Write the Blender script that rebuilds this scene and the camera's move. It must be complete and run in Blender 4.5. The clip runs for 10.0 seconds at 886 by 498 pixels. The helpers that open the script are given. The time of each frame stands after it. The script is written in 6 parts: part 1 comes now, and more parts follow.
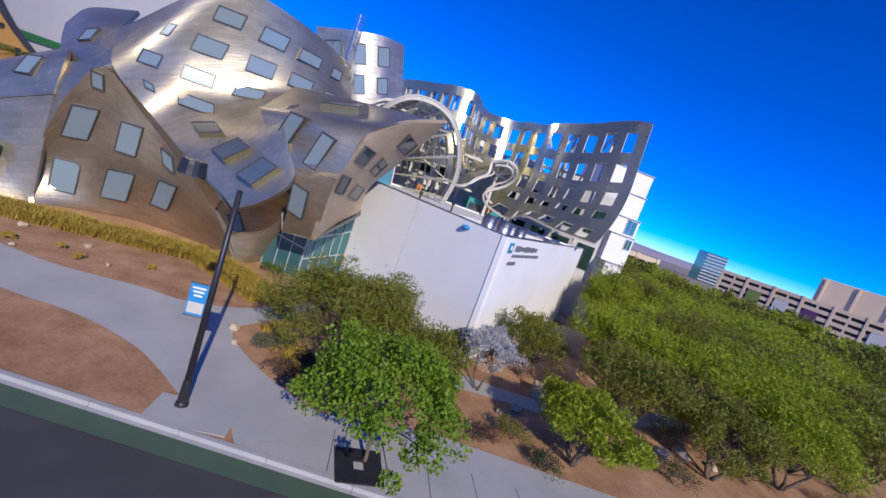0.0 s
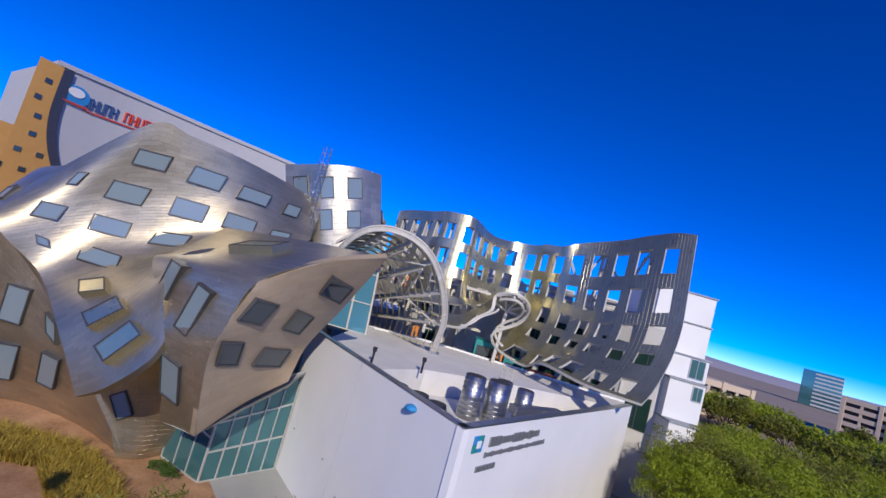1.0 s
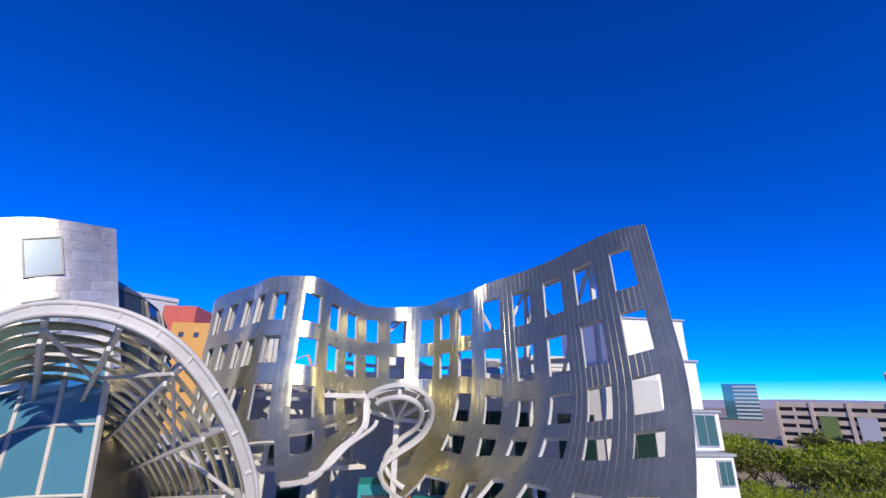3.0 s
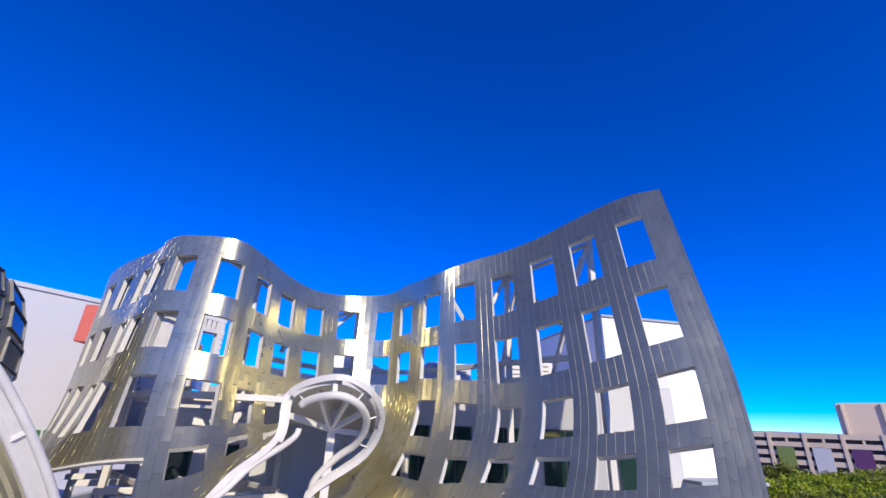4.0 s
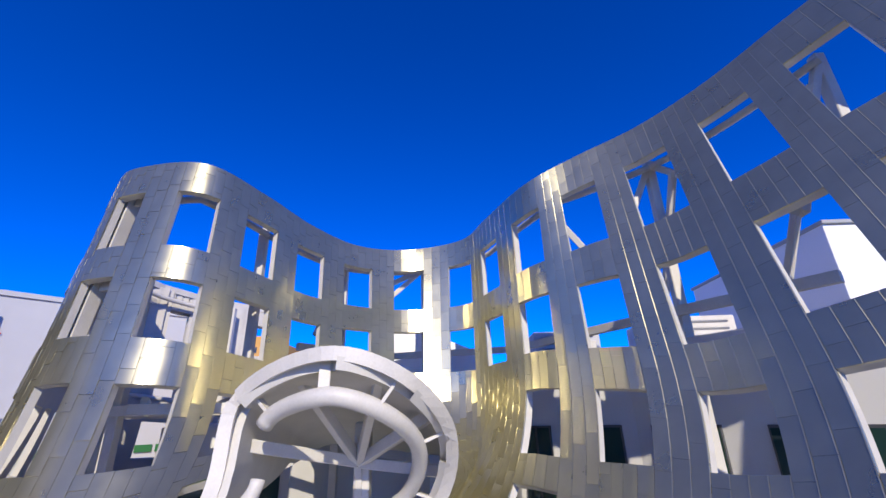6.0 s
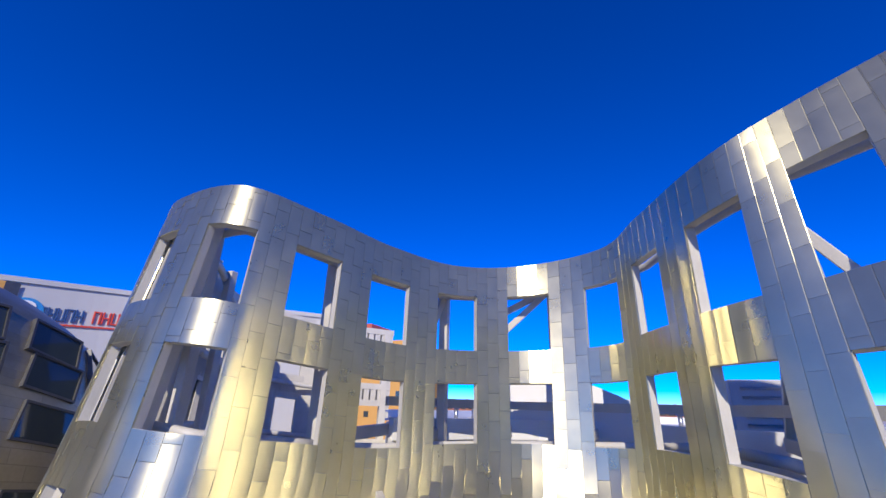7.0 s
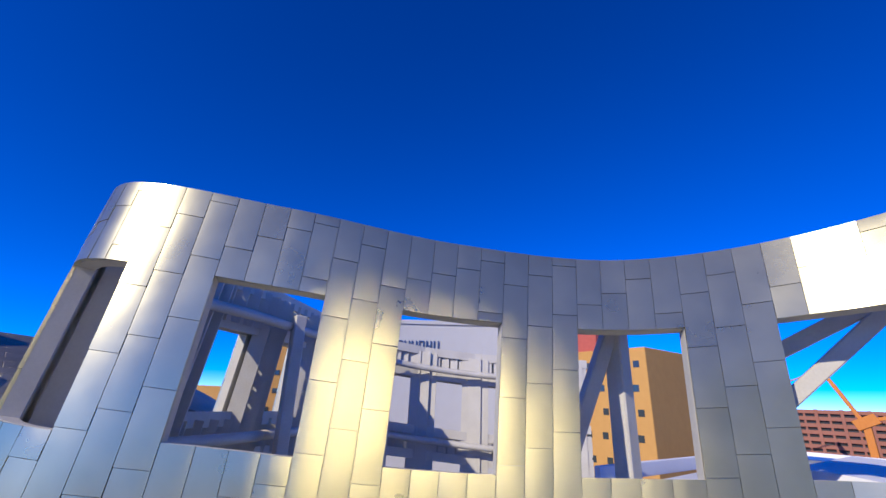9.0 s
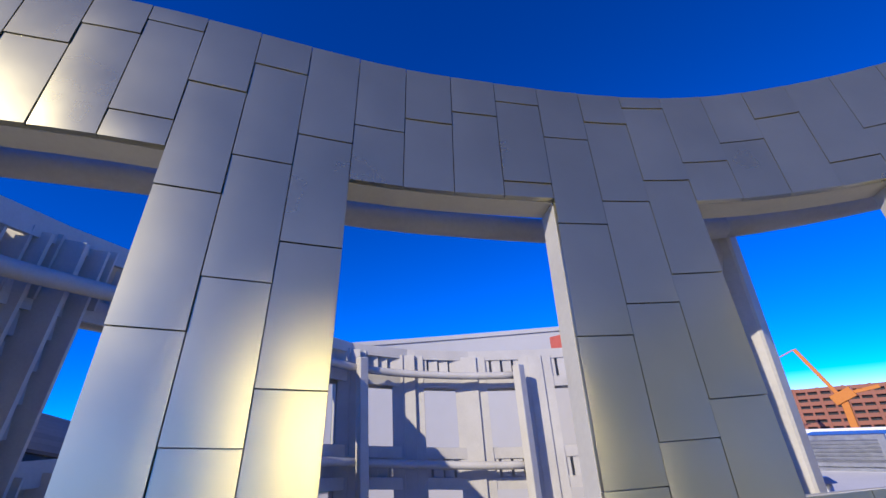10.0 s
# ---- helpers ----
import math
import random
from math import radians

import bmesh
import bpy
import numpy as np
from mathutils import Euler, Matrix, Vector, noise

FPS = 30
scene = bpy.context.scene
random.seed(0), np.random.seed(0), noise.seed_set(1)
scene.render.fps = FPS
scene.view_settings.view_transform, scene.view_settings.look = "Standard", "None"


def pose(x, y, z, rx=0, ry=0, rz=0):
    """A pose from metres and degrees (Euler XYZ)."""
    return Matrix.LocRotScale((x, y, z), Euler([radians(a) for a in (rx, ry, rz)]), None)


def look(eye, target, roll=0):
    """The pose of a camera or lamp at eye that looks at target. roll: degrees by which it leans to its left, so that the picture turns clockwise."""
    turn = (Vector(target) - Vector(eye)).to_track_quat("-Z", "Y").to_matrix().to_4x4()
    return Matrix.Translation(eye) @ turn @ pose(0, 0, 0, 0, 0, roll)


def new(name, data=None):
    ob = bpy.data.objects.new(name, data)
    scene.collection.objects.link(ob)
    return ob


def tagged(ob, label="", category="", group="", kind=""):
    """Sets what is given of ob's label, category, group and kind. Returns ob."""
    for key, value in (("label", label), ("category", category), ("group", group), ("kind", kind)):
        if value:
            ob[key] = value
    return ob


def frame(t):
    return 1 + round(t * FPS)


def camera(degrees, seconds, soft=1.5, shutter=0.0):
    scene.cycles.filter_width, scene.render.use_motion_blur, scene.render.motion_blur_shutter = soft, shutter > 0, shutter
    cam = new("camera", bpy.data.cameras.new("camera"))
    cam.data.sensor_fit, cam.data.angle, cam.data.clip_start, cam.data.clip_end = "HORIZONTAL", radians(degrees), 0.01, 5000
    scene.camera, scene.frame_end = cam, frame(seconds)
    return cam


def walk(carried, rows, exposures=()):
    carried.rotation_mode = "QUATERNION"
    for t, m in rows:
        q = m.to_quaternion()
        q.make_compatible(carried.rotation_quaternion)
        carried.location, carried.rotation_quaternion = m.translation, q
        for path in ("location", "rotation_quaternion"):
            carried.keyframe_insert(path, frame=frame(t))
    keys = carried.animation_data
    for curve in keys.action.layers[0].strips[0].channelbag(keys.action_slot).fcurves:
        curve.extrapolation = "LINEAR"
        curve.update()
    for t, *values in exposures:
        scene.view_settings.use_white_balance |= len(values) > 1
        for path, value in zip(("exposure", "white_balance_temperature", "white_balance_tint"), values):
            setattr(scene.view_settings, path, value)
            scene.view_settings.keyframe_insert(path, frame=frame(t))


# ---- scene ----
cam = camera(92.20, 10.0)
# seconds, place in metres, heading to the left, pitch up, lean to the left in degrees
PATH = [
    (0, -9.104, -16.634, 9.770, -10.02, -8.70, 19.73),
    (0.1, -8.437, -15.677, 10.039, -6.21, -8.07, 19.99),
    (0.3, -6.808, -13.932, 10.680, -1.60, -5.77, 20.18),
    (0.5, -5.381, -12.388, 11.250, 0.12, -2.36, 19.68),
    (1, -3.025, -8.129, 12.752, 2.52, 4.94, 16.02),
    (1.5, -1.261, -3.896, 13.401, 2.32, 11.05, 9.72),
    (2, -0.025, -0.013, 13.541, 0.44, 15.83, 3.99),
    (2.5, 0.713, 3.738, 13.434, -3.17, 17.91, 2.18),
    (3, 1.453, 7.308, 13.283, -7.58, 19.47, 1.18),
    (3.2, 1.705, 8.688, 13.111, -8.90, 20.19, 1.19),
    (4.3, 3.016, 15.000, 12.336, -12.43, 22.93, 2.30),
    (4.5, 3.369, 16.010, 12.213, -11.79, 22.90, 2.42),
    (5, 3.788, 18.251, 12.099, -9.24, 22.75, 1.79),
    (5.2, 3.984, 19.038, 12.010, -7.74, 23.15, 1.01),
    (6.3, 4.228, 23.763, 13.811, 6.11, 20.80, -1.00),
    (6.5, 4.432, 24.657, 14.313, 10.83, 20.87, 0.18),
    (7, 4.643, 26.525, 15.463, 21.02, 20.39, 1.83),
    (7.5, 4.892, 28.442, 16.558, 32.37, 19.03, 3.00),
    (8, 4.719, 30.176, 17.193, 39.73, 19.02, 2.82),
    (8.5, 4.105, 31.735, 17.507, 46.62, 20.11, 2.49),
    (9, 3.377, 33.178, 17.698, 51.98, 19.74, 2.28),
    (9.5, 2.263, 34.176, 17.640, 52.24, 19.63, 0.89),
    (10, 0.908, 34.980, 17.401, 48.00, 22.27, -4.34),
]


def aim(x, y, z, yaw, pitch, lean):
    a, p = radians(yaw), radians(pitch)
    return look((x, y, z), (x - math.sin(a) * math.cos(p), y + math.cos(a) * math.cos(p), z + math.sin(p)), lean)


EXPOSURES = [(0.0, 0.10), (0.5, 0.02), (1.0, -0.16), (1.5, -0.22), (2.0, -0.10), (2.5, 0.06), (3.2, 0.30), (4.5, 0.48), (5.2, 0.46), (6.5, 0.26), (7.0, 0.18), (8.0, 0.10), (9.0, 0.06), (10.0, 0.14)]
walk(cam, [(row[0], aim(*row[1:])) for row in PATH], EXPOSURES)

# ---- world, sun ----
SUN_ELEV, SUN_FROM = 29.5, Vector((0.20, -0.98, 0))
world = bpy.data.worlds.new("sky")
scene.world = world
world.use_nodes = True
wn = world.node_tree.nodes
wl = world.node_tree.links
sky = wn.new("ShaderNodeTexSky")
sky.sky_type = "NISHITA"
sky.sun_disc = False
sky.sun_elevation = radians(SUN_ELEV)
sky.sun_rotation = math.atan2(SUN_FROM.x, SUN_FROM.y)
sky.altitude = 4500
sky.air_density = 0.78
sky.dust_density = 0.0
sky.ozone_density = 6.0
hsv = wn.new("ShaderNodeHueSaturation")
hsv.inputs["Hue"].default_value = 0.521
hsv.inputs["Saturation"].default_value = 1.42
hsv.inputs["Value"].default_value = 2.3
wl.new(sky.outputs[0], hsv.inputs["Color"])
wl.new(hsv.outputs[0], wn["Background"].inputs[0])
wn["Background"].inputs[1].default_value = 0.108

sun = new("sun", bpy.data.lights.new("sun", "SUN"))
sun.data.energy = 3.9
sun.data.angle = radians(0.53)
sun.data.color = (1.0, 0.90, 0.75)
_s = SUN_FROM.normalized() * math.cos(radians(SUN_ELEV)) + Vector((0, 0, math.sin(radians(SUN_ELEV))))
sun.matrix_world = look(_s * 60, (0, 0, 0))

# ---- materials ----
def material(name, color, rough=0.6, metal=0.0):
    m = bpy.data.materials.new(name)
    m.use_nodes = True
    b = m.node_tree.nodes["Principled BSDF"]
    b.inputs["Base Color"].default_value = (*color, 1)
    b.inputs["Roughness"].default_value = rough
    b.inputs["Metallic"].default_value = metal
    return m


def varied(name, low, high, rough=(0.6, 0.8), metal=0.0, scale=4.0, fine=40.0, bump=0.1, per_piece=0.0, coords="Object"):
    """A surface with stains at one scale, grain at another and fine relief."""
    m = material(name, low, rough[0], metal)
    n, l = m.node_tree.nodes, m.node_tree.links
    b = n["Principled BSDF"]
    tc = n.new("ShaderNodeTexCoord")
    big, small = n.new("ShaderNodeTexNoise"), n.new("ShaderNodeTexNoise")
    for t, s in ((big, scale), (small, fine)):
        t.inputs["Scale"].default_value = s
        t.inputs["Detail"].default_value = 5
        l.new(tc.outputs[coords], t.inputs["Vector"])
    mix = n.new("ShaderNodeMath")
    mix.operation = "MULTIPLY_ADD"
    mix.inputs[1].default_value = 0.35
    l.new(small.outputs["Fac"], mix.inputs[0])
    half = n.new("ShaderNodeMath")
    half.operation = "MULTIPLY"
    half.inputs[1].default_value = 0.65
    l.new(big.outputs["Fac"], half.inputs[0])
    l.new(half.outputs[0], mix.inputs[2])
    value = mix.outputs[0]
    if per_piece:
        info = n.new("ShaderNodeObjectInfo")
        isl = n.new("ShaderNodeNewGeometry")
        add = n.new("ShaderNodeMath")
        add.operation = "ADD"
        l.new(info.outputs["Random"], add.inputs[0])
        l.new(isl.outputs["Random Per Island"], add.inputs[1])
        fr = n.new("ShaderNodeMath")
        fr.operation = "FRACT"
        l.new(add.outputs[0], fr.inputs[0])
        pp = n.new("ShaderNodeMath")
        pp.operation = "MULTIPLY_ADD"
        pp.inputs[1].default_value = per_piece
        l.new(fr.outputs[0], pp.inputs[0])
        l.new(value, pp.inputs[2])
        value = pp.outputs[0]
    ramp = n.new("ShaderNodeValToRGB")
    ramp.color_ramp.elements[0].position, ramp.color_ramp.elements[1].position = (0.12 if per_piece else 0.3), 0.7 + per_piece
    ramp.color_ramp.elements[0].color, ramp.color_ramp.elements[1].color = (*low, 1), (*high, 1)
    l.new(value, ramp.inputs[0])
    l.new(ramp.outputs[0], b.inputs["Base Color"])
    rr = n.new("ShaderNodeMapRange")
    rr.inputs["From Min"].default_value, rr.inputs["From Max"].default_value = (0.12 if per_piece else 0.3), 0.7 + per_piece
    rr.inputs["To Min"].default_value, rr.inputs["To Max"].default_value = rough
    l.new(value, rr.inputs["Value"])
    l.new(rr.outputs[0], b.inputs["Roughness"])
    if bump:
        bp = n.new("ShaderNodeBump")
        bp.inputs["Strength"].default_value = bump
        bp.inputs["Distance"].default_value = 0.02
        l.new(small.outputs["Fac"], bp.inputs["Height"])
        l.new(bp.outputs[0], b.inputs["Normal"])
    return m


def shingled(name, low, high, rough, course=0.3, length=1.2, metal=1.0, tint=0.5):
    """Metal cladding in flat-lock courses, laid out in metres along the surface."""
    m = varied(name, low, high, rough, metal, 0.5, 9.0, 0.0)
    n, l = m.node_tree.nodes, m.node_tree.links
    b = n["Principled BSDF"]
    uv = n.new("ShaderNodeUVMap")
    brick = n.new("ShaderNodeTexBrick")
    brick.offset = 0.37
    brick.inputs["Scale"].default_value = 1.0
    brick.inputs["Brick Width"].default_value = length
    brick.inputs["Row Height"].default_value = course
    brick.inputs["Mortar Size"].default_value = 0.012
    brick.inputs["Mortar Smooth"].default_value = 0.3
    brick.inputs["Bias"].default_value = 0.0
    brick.inputs["Color1"].default_value = (0.35, 0.35, 0.35, 1)
    brick.inputs["Color2"].default_value = (1, 1, 1, 1)
    brick.inputs["Mortar"].default_value = (0.1, 0.1, 0.1, 1)
    l.new(uv.outputs[0], brick.inputs["Vector"])
    mult = n.new("ShaderNodeMix")
    mult.data_type = "RGBA"
    mult.blend_type = "MULTIPLY"
    mult.inputs[0].default_value = tint
    old = b.inputs["Base Color"].links[0].from_socket
    l.new(old, mult.inputs[6])
    l.new(brick.outputs["Color"], mult.inputs[7])
    l.new(mult.outputs[2], b.inputs["Base Color"])
    wave = n.new("ShaderNodeTexNoise")
    wave.inputs["Scale"].default_value = 1.6
    wave.inputs["Detail"].default_value = 2
    l.new(uv.outputs[0], wave.inputs["Vector"])
    bp0 = n.new("ShaderNodeBump")
    bp0.inputs["Strength"].default_value = 0.25
    bp0.inputs["Distance"].default_value = 0.05
    l.new(wave.outputs["Fac"], bp0.inputs["Height"])
    bp = n.new("ShaderNodeBump")
    bp.inputs["Strength"].default_value = 0.6
    bp.inputs["Distance"].default_value = 0.012
    bp.invert = True
    l.new(brick.outputs["Fac"], bp.inputs["Height"])
    l.new(bp0.outputs[0], bp.inputs["Normal"])
    l.new(bp.outputs[0], b.inputs["Normal"])
    return m


STEEL = varied("stainless_panel", (0.450, 0.415, 0.262), (0.598, 0.557, 0.366), (0.23, 0.33), 0.88, 1.2, 3.0, 0.04, 0.12)
STEEL_SKIN = shingled("stainless_shingles", (0.44, 0.385, 0.28), (0.58, 0.515, 0.39), (0.38, 0.48), 0.32, 1.3, 0.90, 0.26)
STEEL_BRIGHT = shingled("bright_steel_sheets", (0.52, 0.47, 0.37), (0.72, 0.68, 0.57), (0.34, 0.48), 0.6, 1.2, 0.88, 0.34)
STEEL_TAN = shingled("satin_metal_scales", (0.47, 0.36, 0.235), (0.57, 0.445, 0.30), (0.42, 0.56), 0.36, 0.9, 0.35, 0.18)
BACKING = varied("painted_backing", (0.47, 0.45, 0.40), (0.57, 0.55, 0.49), (0.6, 0.8), 0.0, 2.0, 30.0, 0.05)
WHITE_STEEL = varied("white_painted_steel", (0.50, 0.475, 0.42), (0.63, 0.605, 0.545), (0.45, 0.6), 0.0, 1.5, 30.0, 0.03)
WHITE = varied("white_stucco", (0.74, 0.74, 0.74), (0.82, 0.82, 0.81), (0.75, 0.9), 0.0, 0.35, 60.0, 0.06)
# the white stucco again, darkened in colour for the shade behind the canopy
SHADED_STUCCO = varied("shaded_white_stucco", (0.60, 0.59, 0.56), (0.69, 0.68, 0.65), (0.75, 0.9), 0.0, 0.35, 60.0, 0.06)
ROOF = varied("white_roof_membrane", (0.60, 0.59, 0.57), (0.74, 0.73, 0.71), (0.7, 0.85), 0.0, 0.6, 20.0, 0.05)
GREY = varied("grey_stucco", (0.30, 0.32, 0.34), (0.37, 0.39, 0.41), (0.75, 0.9), 0.0, 0.5, 40.0, 0.06)
CONCRETE = varied("concrete_paving", (0.33, 0.33, 0.32), (0.44, 0.43, 0.42), (0.8, 0.95), 0.0, 0.5, 25.0, 0.1)
ASPHALT = varied("asphalt", (0.04, 0.04, 0.042), (0.07, 0.07, 0.072), (0.8, 0.95), 0.0, 0.4, 80.0, 0.2)
GREEN_LANE = varied("green_lane_paint", (0.05, 0.09, 0.055), (0.08, 0.13, 0.08), (0.8, 0.9), 0.0, 0.8, 60.0, 0.1)
SOIL = varied("desert_soil", (0.24, 0.115, 0.055), (0.50, 0.30, 0.17), (0.9, 1.0), 0.0, 0.7, 7.0, 0.5)
SAND = varied("desert_ground", (0.26, 0.20, 0.14), (0.36, 0.29, 0.21), (0.9, 1.0), 0.0, 0.02, 0.5, 0.1)
FRAME = varied("window_frame_metal", (0.10, 0.10, 0.10), (0.14, 0.14, 0.14), (0.4, 0.5), 0.6, 3.0, 30.0, 0.0)
MULLION = varied("pale_aluminium", (0.55, 0.55, 0.54), (0.65, 0.65, 0.64), (0.35, 0.45), 0.5, 3.0, 30.0, 0.0)
BLACK = varied("black_painted_steel", (0.02, 0.021, 0.025), (0.035, 0.036, 0.04), (0.35, 0.5), 0.2, 3.0, 30.0, 0.0)
GALV = varied("galvanised_duct", (0.42, 0.43, 0.44), (0.55, 0.56, 0.57), (0.3, 0.45), 1.0, 4.0, 20.0, 0.03)
GOLD = varied("ochre_stone", (0.52, 0.27, 0.07), (0.62, 0.34, 0.10), (0.8, 0.9), 0.0, 0.05, 1.0, 0.0)
TAN = varied("tan_concrete", (0.54, 0.43, 0.31), (0.64, 0.52, 0.39), (0.8, 0.9), 0.0, 0.05, 2.0, 0.0)
BRICKRED = varied("red_brown_concrete", (0.30, 0.12, 0.08), (0.38, 0.16, 0.11), (0.8, 0.9), 0.0, 0.05, 2.0, 0.0)
# near-black colour standing in for the shade inside ducts and decks
DARK = varied("opening_shade", (0.03, 0.03, 0.035), (0.05, 0.05, 0.055), (0.6, 0.8), 0.0, 1.0, 5.0, 0.0)
PALE_WALL = varied("pale_grey_cladding", (0.47, 0.47, 0.47), (0.52, 0.52, 0.52), (0.6, 0.8), 0.0, 0.02, 0.4, 0.0)
# pale violet-grey base: distance haze is mixed into the rock colour
MOUNTAIN = varied("haze_tinted_mountain", (0.34, 0.32, 0.36), (0.42, 0.39, 0.42), (0.9, 1.0), 0.0, 0.002, 0.02, 0.0)
BARK = varied("bark", (0.10, 0.075, 0.05), (0.17, 0.13, 0.09), (0.85, 0.95), 0.0, 4.0, 40.0, 0.4)
ROCK = varied("sandstone", (0.42, 0.32, 0.22), (0.55, 0.44, 0.32), (0.85, 0.95), 0.0, 2.0, 20.0, 0.4)
BLUE = varied("blue_banner", (0.02, 0.22, 0.52), (0.03, 0.27, 0.58), (0.5, 0.6), 0.0, 3.0, 30.0, 0.0)
TEAL = varied("teal_paint", (0.01, 0.22, 0.22), (0.02, 0.28, 0.28), (0.5, 0.6), 0.0, 2.0, 20.0, 0.0)
ORANGE = varied("orange_paint", (0.60, 0.20, 0.03), (0.68, 0.25, 0.04), (0.5, 0.6), 0.0, 2.0, 20.0, 0.0)
RED = varied("red_paint", (0.45, 0.09, 0.06), (0.52, 0.12, 0.08), (0.5, 0.6), 0.0, 2.0, 20.0, 0.0)
LETTER_BLUE = material("blue_lettering", (0.03, 0.08, 0.22), 0.5)
LETTER_RED = material("red_lettering", (0.62, 0.06, 0.03), 0.5)
LETTER_GREY = material("grey_lettering", (0.32, 0.33, 0.35), 0.4, 0.6)


def leafy(name, low, high):
    m = varied(name, low, high, (0.5, 0.7), 0.0, 0.6, 6.0, 0.0, 0.5)
    n, l = m.node_tree.nodes, m.node_tree.links
    b, out = n["Principled BSDF"], n["Material Output"]
    thin = n.new("ShaderNodeBsdfTranslucent")
    l.new(b.inputs["Base Color"].links[0].from_socket, thin.inputs["Color"])
    both = n.new("ShaderNodeMixShader")
    both.inputs[0].default_value = 0.38
    l.new(b.outputs[0], both.inputs[1])
    l.new(thin.outputs[0], both.inputs[2])
    l.new(both.outputs[0], out.inputs["Surface"])
    return m


LEAF_BRIGHT = leafy("leaf_bright_green", (0.06, 0.13, 0.008), (0.22, 0.35, 0.02))
LEAF_OLIVE = leafy("leaf_olive_green", (0.07, 0.095, 0.012), (0.24, 0.25, 0.03))
LEAF_MESQ = leafy("leaf_yellow_green", (0.10, 0.15, 0.006), (0.35, 0.42, 0.018))
LEAF_GREY = leafy("leaf_silver", (0.34, 0.35, 0.35), (0.58, 0.59, 0.60))
LEAF_DARK = leafy("leaf_dark_green", (0.02, 0.035, 0.01), (0.06, 0.09, 0.025))
GRASS_DRY = leafy("grass_dry", (0.30, 0.22, 0.03), (0.58, 0.44, 0.08))


def glass(name, tint, rough=0.03, mirror=0.75):
    """A coated facade pane: mostly mirror, with a tint of its own."""
    m = material(name, tint, rough, 0.0)
    b = m.node_tree.nodes["Principled BSDF"]
    b.inputs["Metallic"].default_value = mirror
    b.inputs["Specular IOR Level"].default_value = 0.8
    return m


PANE = glass("grey_blue_pane", (0.22, 0.29, 0.32), 0.22, 0.12)
PANE_TEAL = glass("teal_pane", (0.07, 0.20, 0.22), 0.04, 0.4)
PANE_BLUE = glass("blue_green_pane", (0.10, 0.30, 0.42), 0.03, 0.25)
PANE_DARK = glass("dark_pane", (0.045, 0.06, 0.065), 0.06, 0.1)
PANE_GREEN = glass("dark_green_pane", (0.02, 0.06, 0.05), 0.04, 0.3)
GREEN_TRIM = material("green_trim", (0.03, 0.16, 0.05), 0.5)
BANNER_GREEN = material("green_banner", (0.16, 0.22, 0.05), 0.6)
BANNER_PURPLE = material("purple_banner", (0.10, 0.03, 0.11), 0.6)
LEAF_GREEN2 = leafy("leaf_fresh_green", (0.04, 0.09, 0.015), (0.10, 0.18, 0.03))
LEAF_GREY2 = leafy("leaf_sage", (0.09, 0.11, 0.06), (0.18, 0.20, 0.12))
PURPLE = leafy("leaf_purple_brown", (0.06, 0.03, 0.02), (0.16, 0.09, 0.06))


# ---- mesh helpers ----
def mesh_object(name, verts, faces, mat, parent=None, label="", uvs=None, smooth=False):
    me = bpy.data.meshes.new(name)
    me.from_pydata([tuple(v) for v in verts], [], faces)
    if uvs is not None:
        layer = me.uv_layers.new(name="UVMap")
        flat = [c for f in faces for i in f for c in uvs[i]]
        layer.data.foreach_set("uv", flat)
    if smooth:
        me.polygons.foreach_set("use_smooth", [True] * len(me.polygons))
    me.materials.append(mat)
    me.update()
    ob = new(name, me)
    if parent:
        ob.parent = parent
    if label:
        ob["label"] = label
    return ob


def part(name, bm, mat, parent=None, label="", smooth=False):
    me = bpy.data.meshes.new(name)
    bm.normal_update()
    if smooth:
        for f in bm.faces:
            f.smooth = True
    bm.to_mesh(me)
    bm.free()
    me.materials.append(mat)
    ob = new(name, me)
    if parent:
        ob.parent = parent
    if label:
        ob["label"] = label
    return ob


def thing(name, place=(0, 0, 0), turn=0.0, label="", category="", group="", kind=""):
    ob = new(name)
    ob.matrix_world = pose(*place, 0, 0, turn)
    return tagged(ob, label, category, group, kind)


def add_box(bm, size, m=Matrix(), bevel=0.0):
    r = bmesh.ops.create_cube(bm, size=1, matrix=m @ Matrix.Diagonal((*size, 1)))
    if bevel:
        es = list({e for v in r["verts"] for e in v.link_edges})
        bmesh.ops.bevel(bm, geom=es, offset=bevel, segments=1, affect="EDGES")


def box_between(bm, x0, x1, y0, y1, z0, z1, bevel=0.0):
    add_box(bm, (x1 - x0, y1 - y0, z1 - z0), Matrix.Translation(((x0 + x1) / 2, (y0 + y1) / 2, (z0 + z1) / 2)), bevel)


def beam(bm, a, b, w, h=None, bevel=0.0):
    """A straight bar of rectangular section from a to b."""
    a, b = Vector(a), Vector(b)
    d = b - a
    q = d.to_track_quat("Z", "Y").to_matrix().to_4x4()
    add_box(bm, (w, h or w, d.length), Matrix.Translation((a + b) / 2) @ q, bevel)


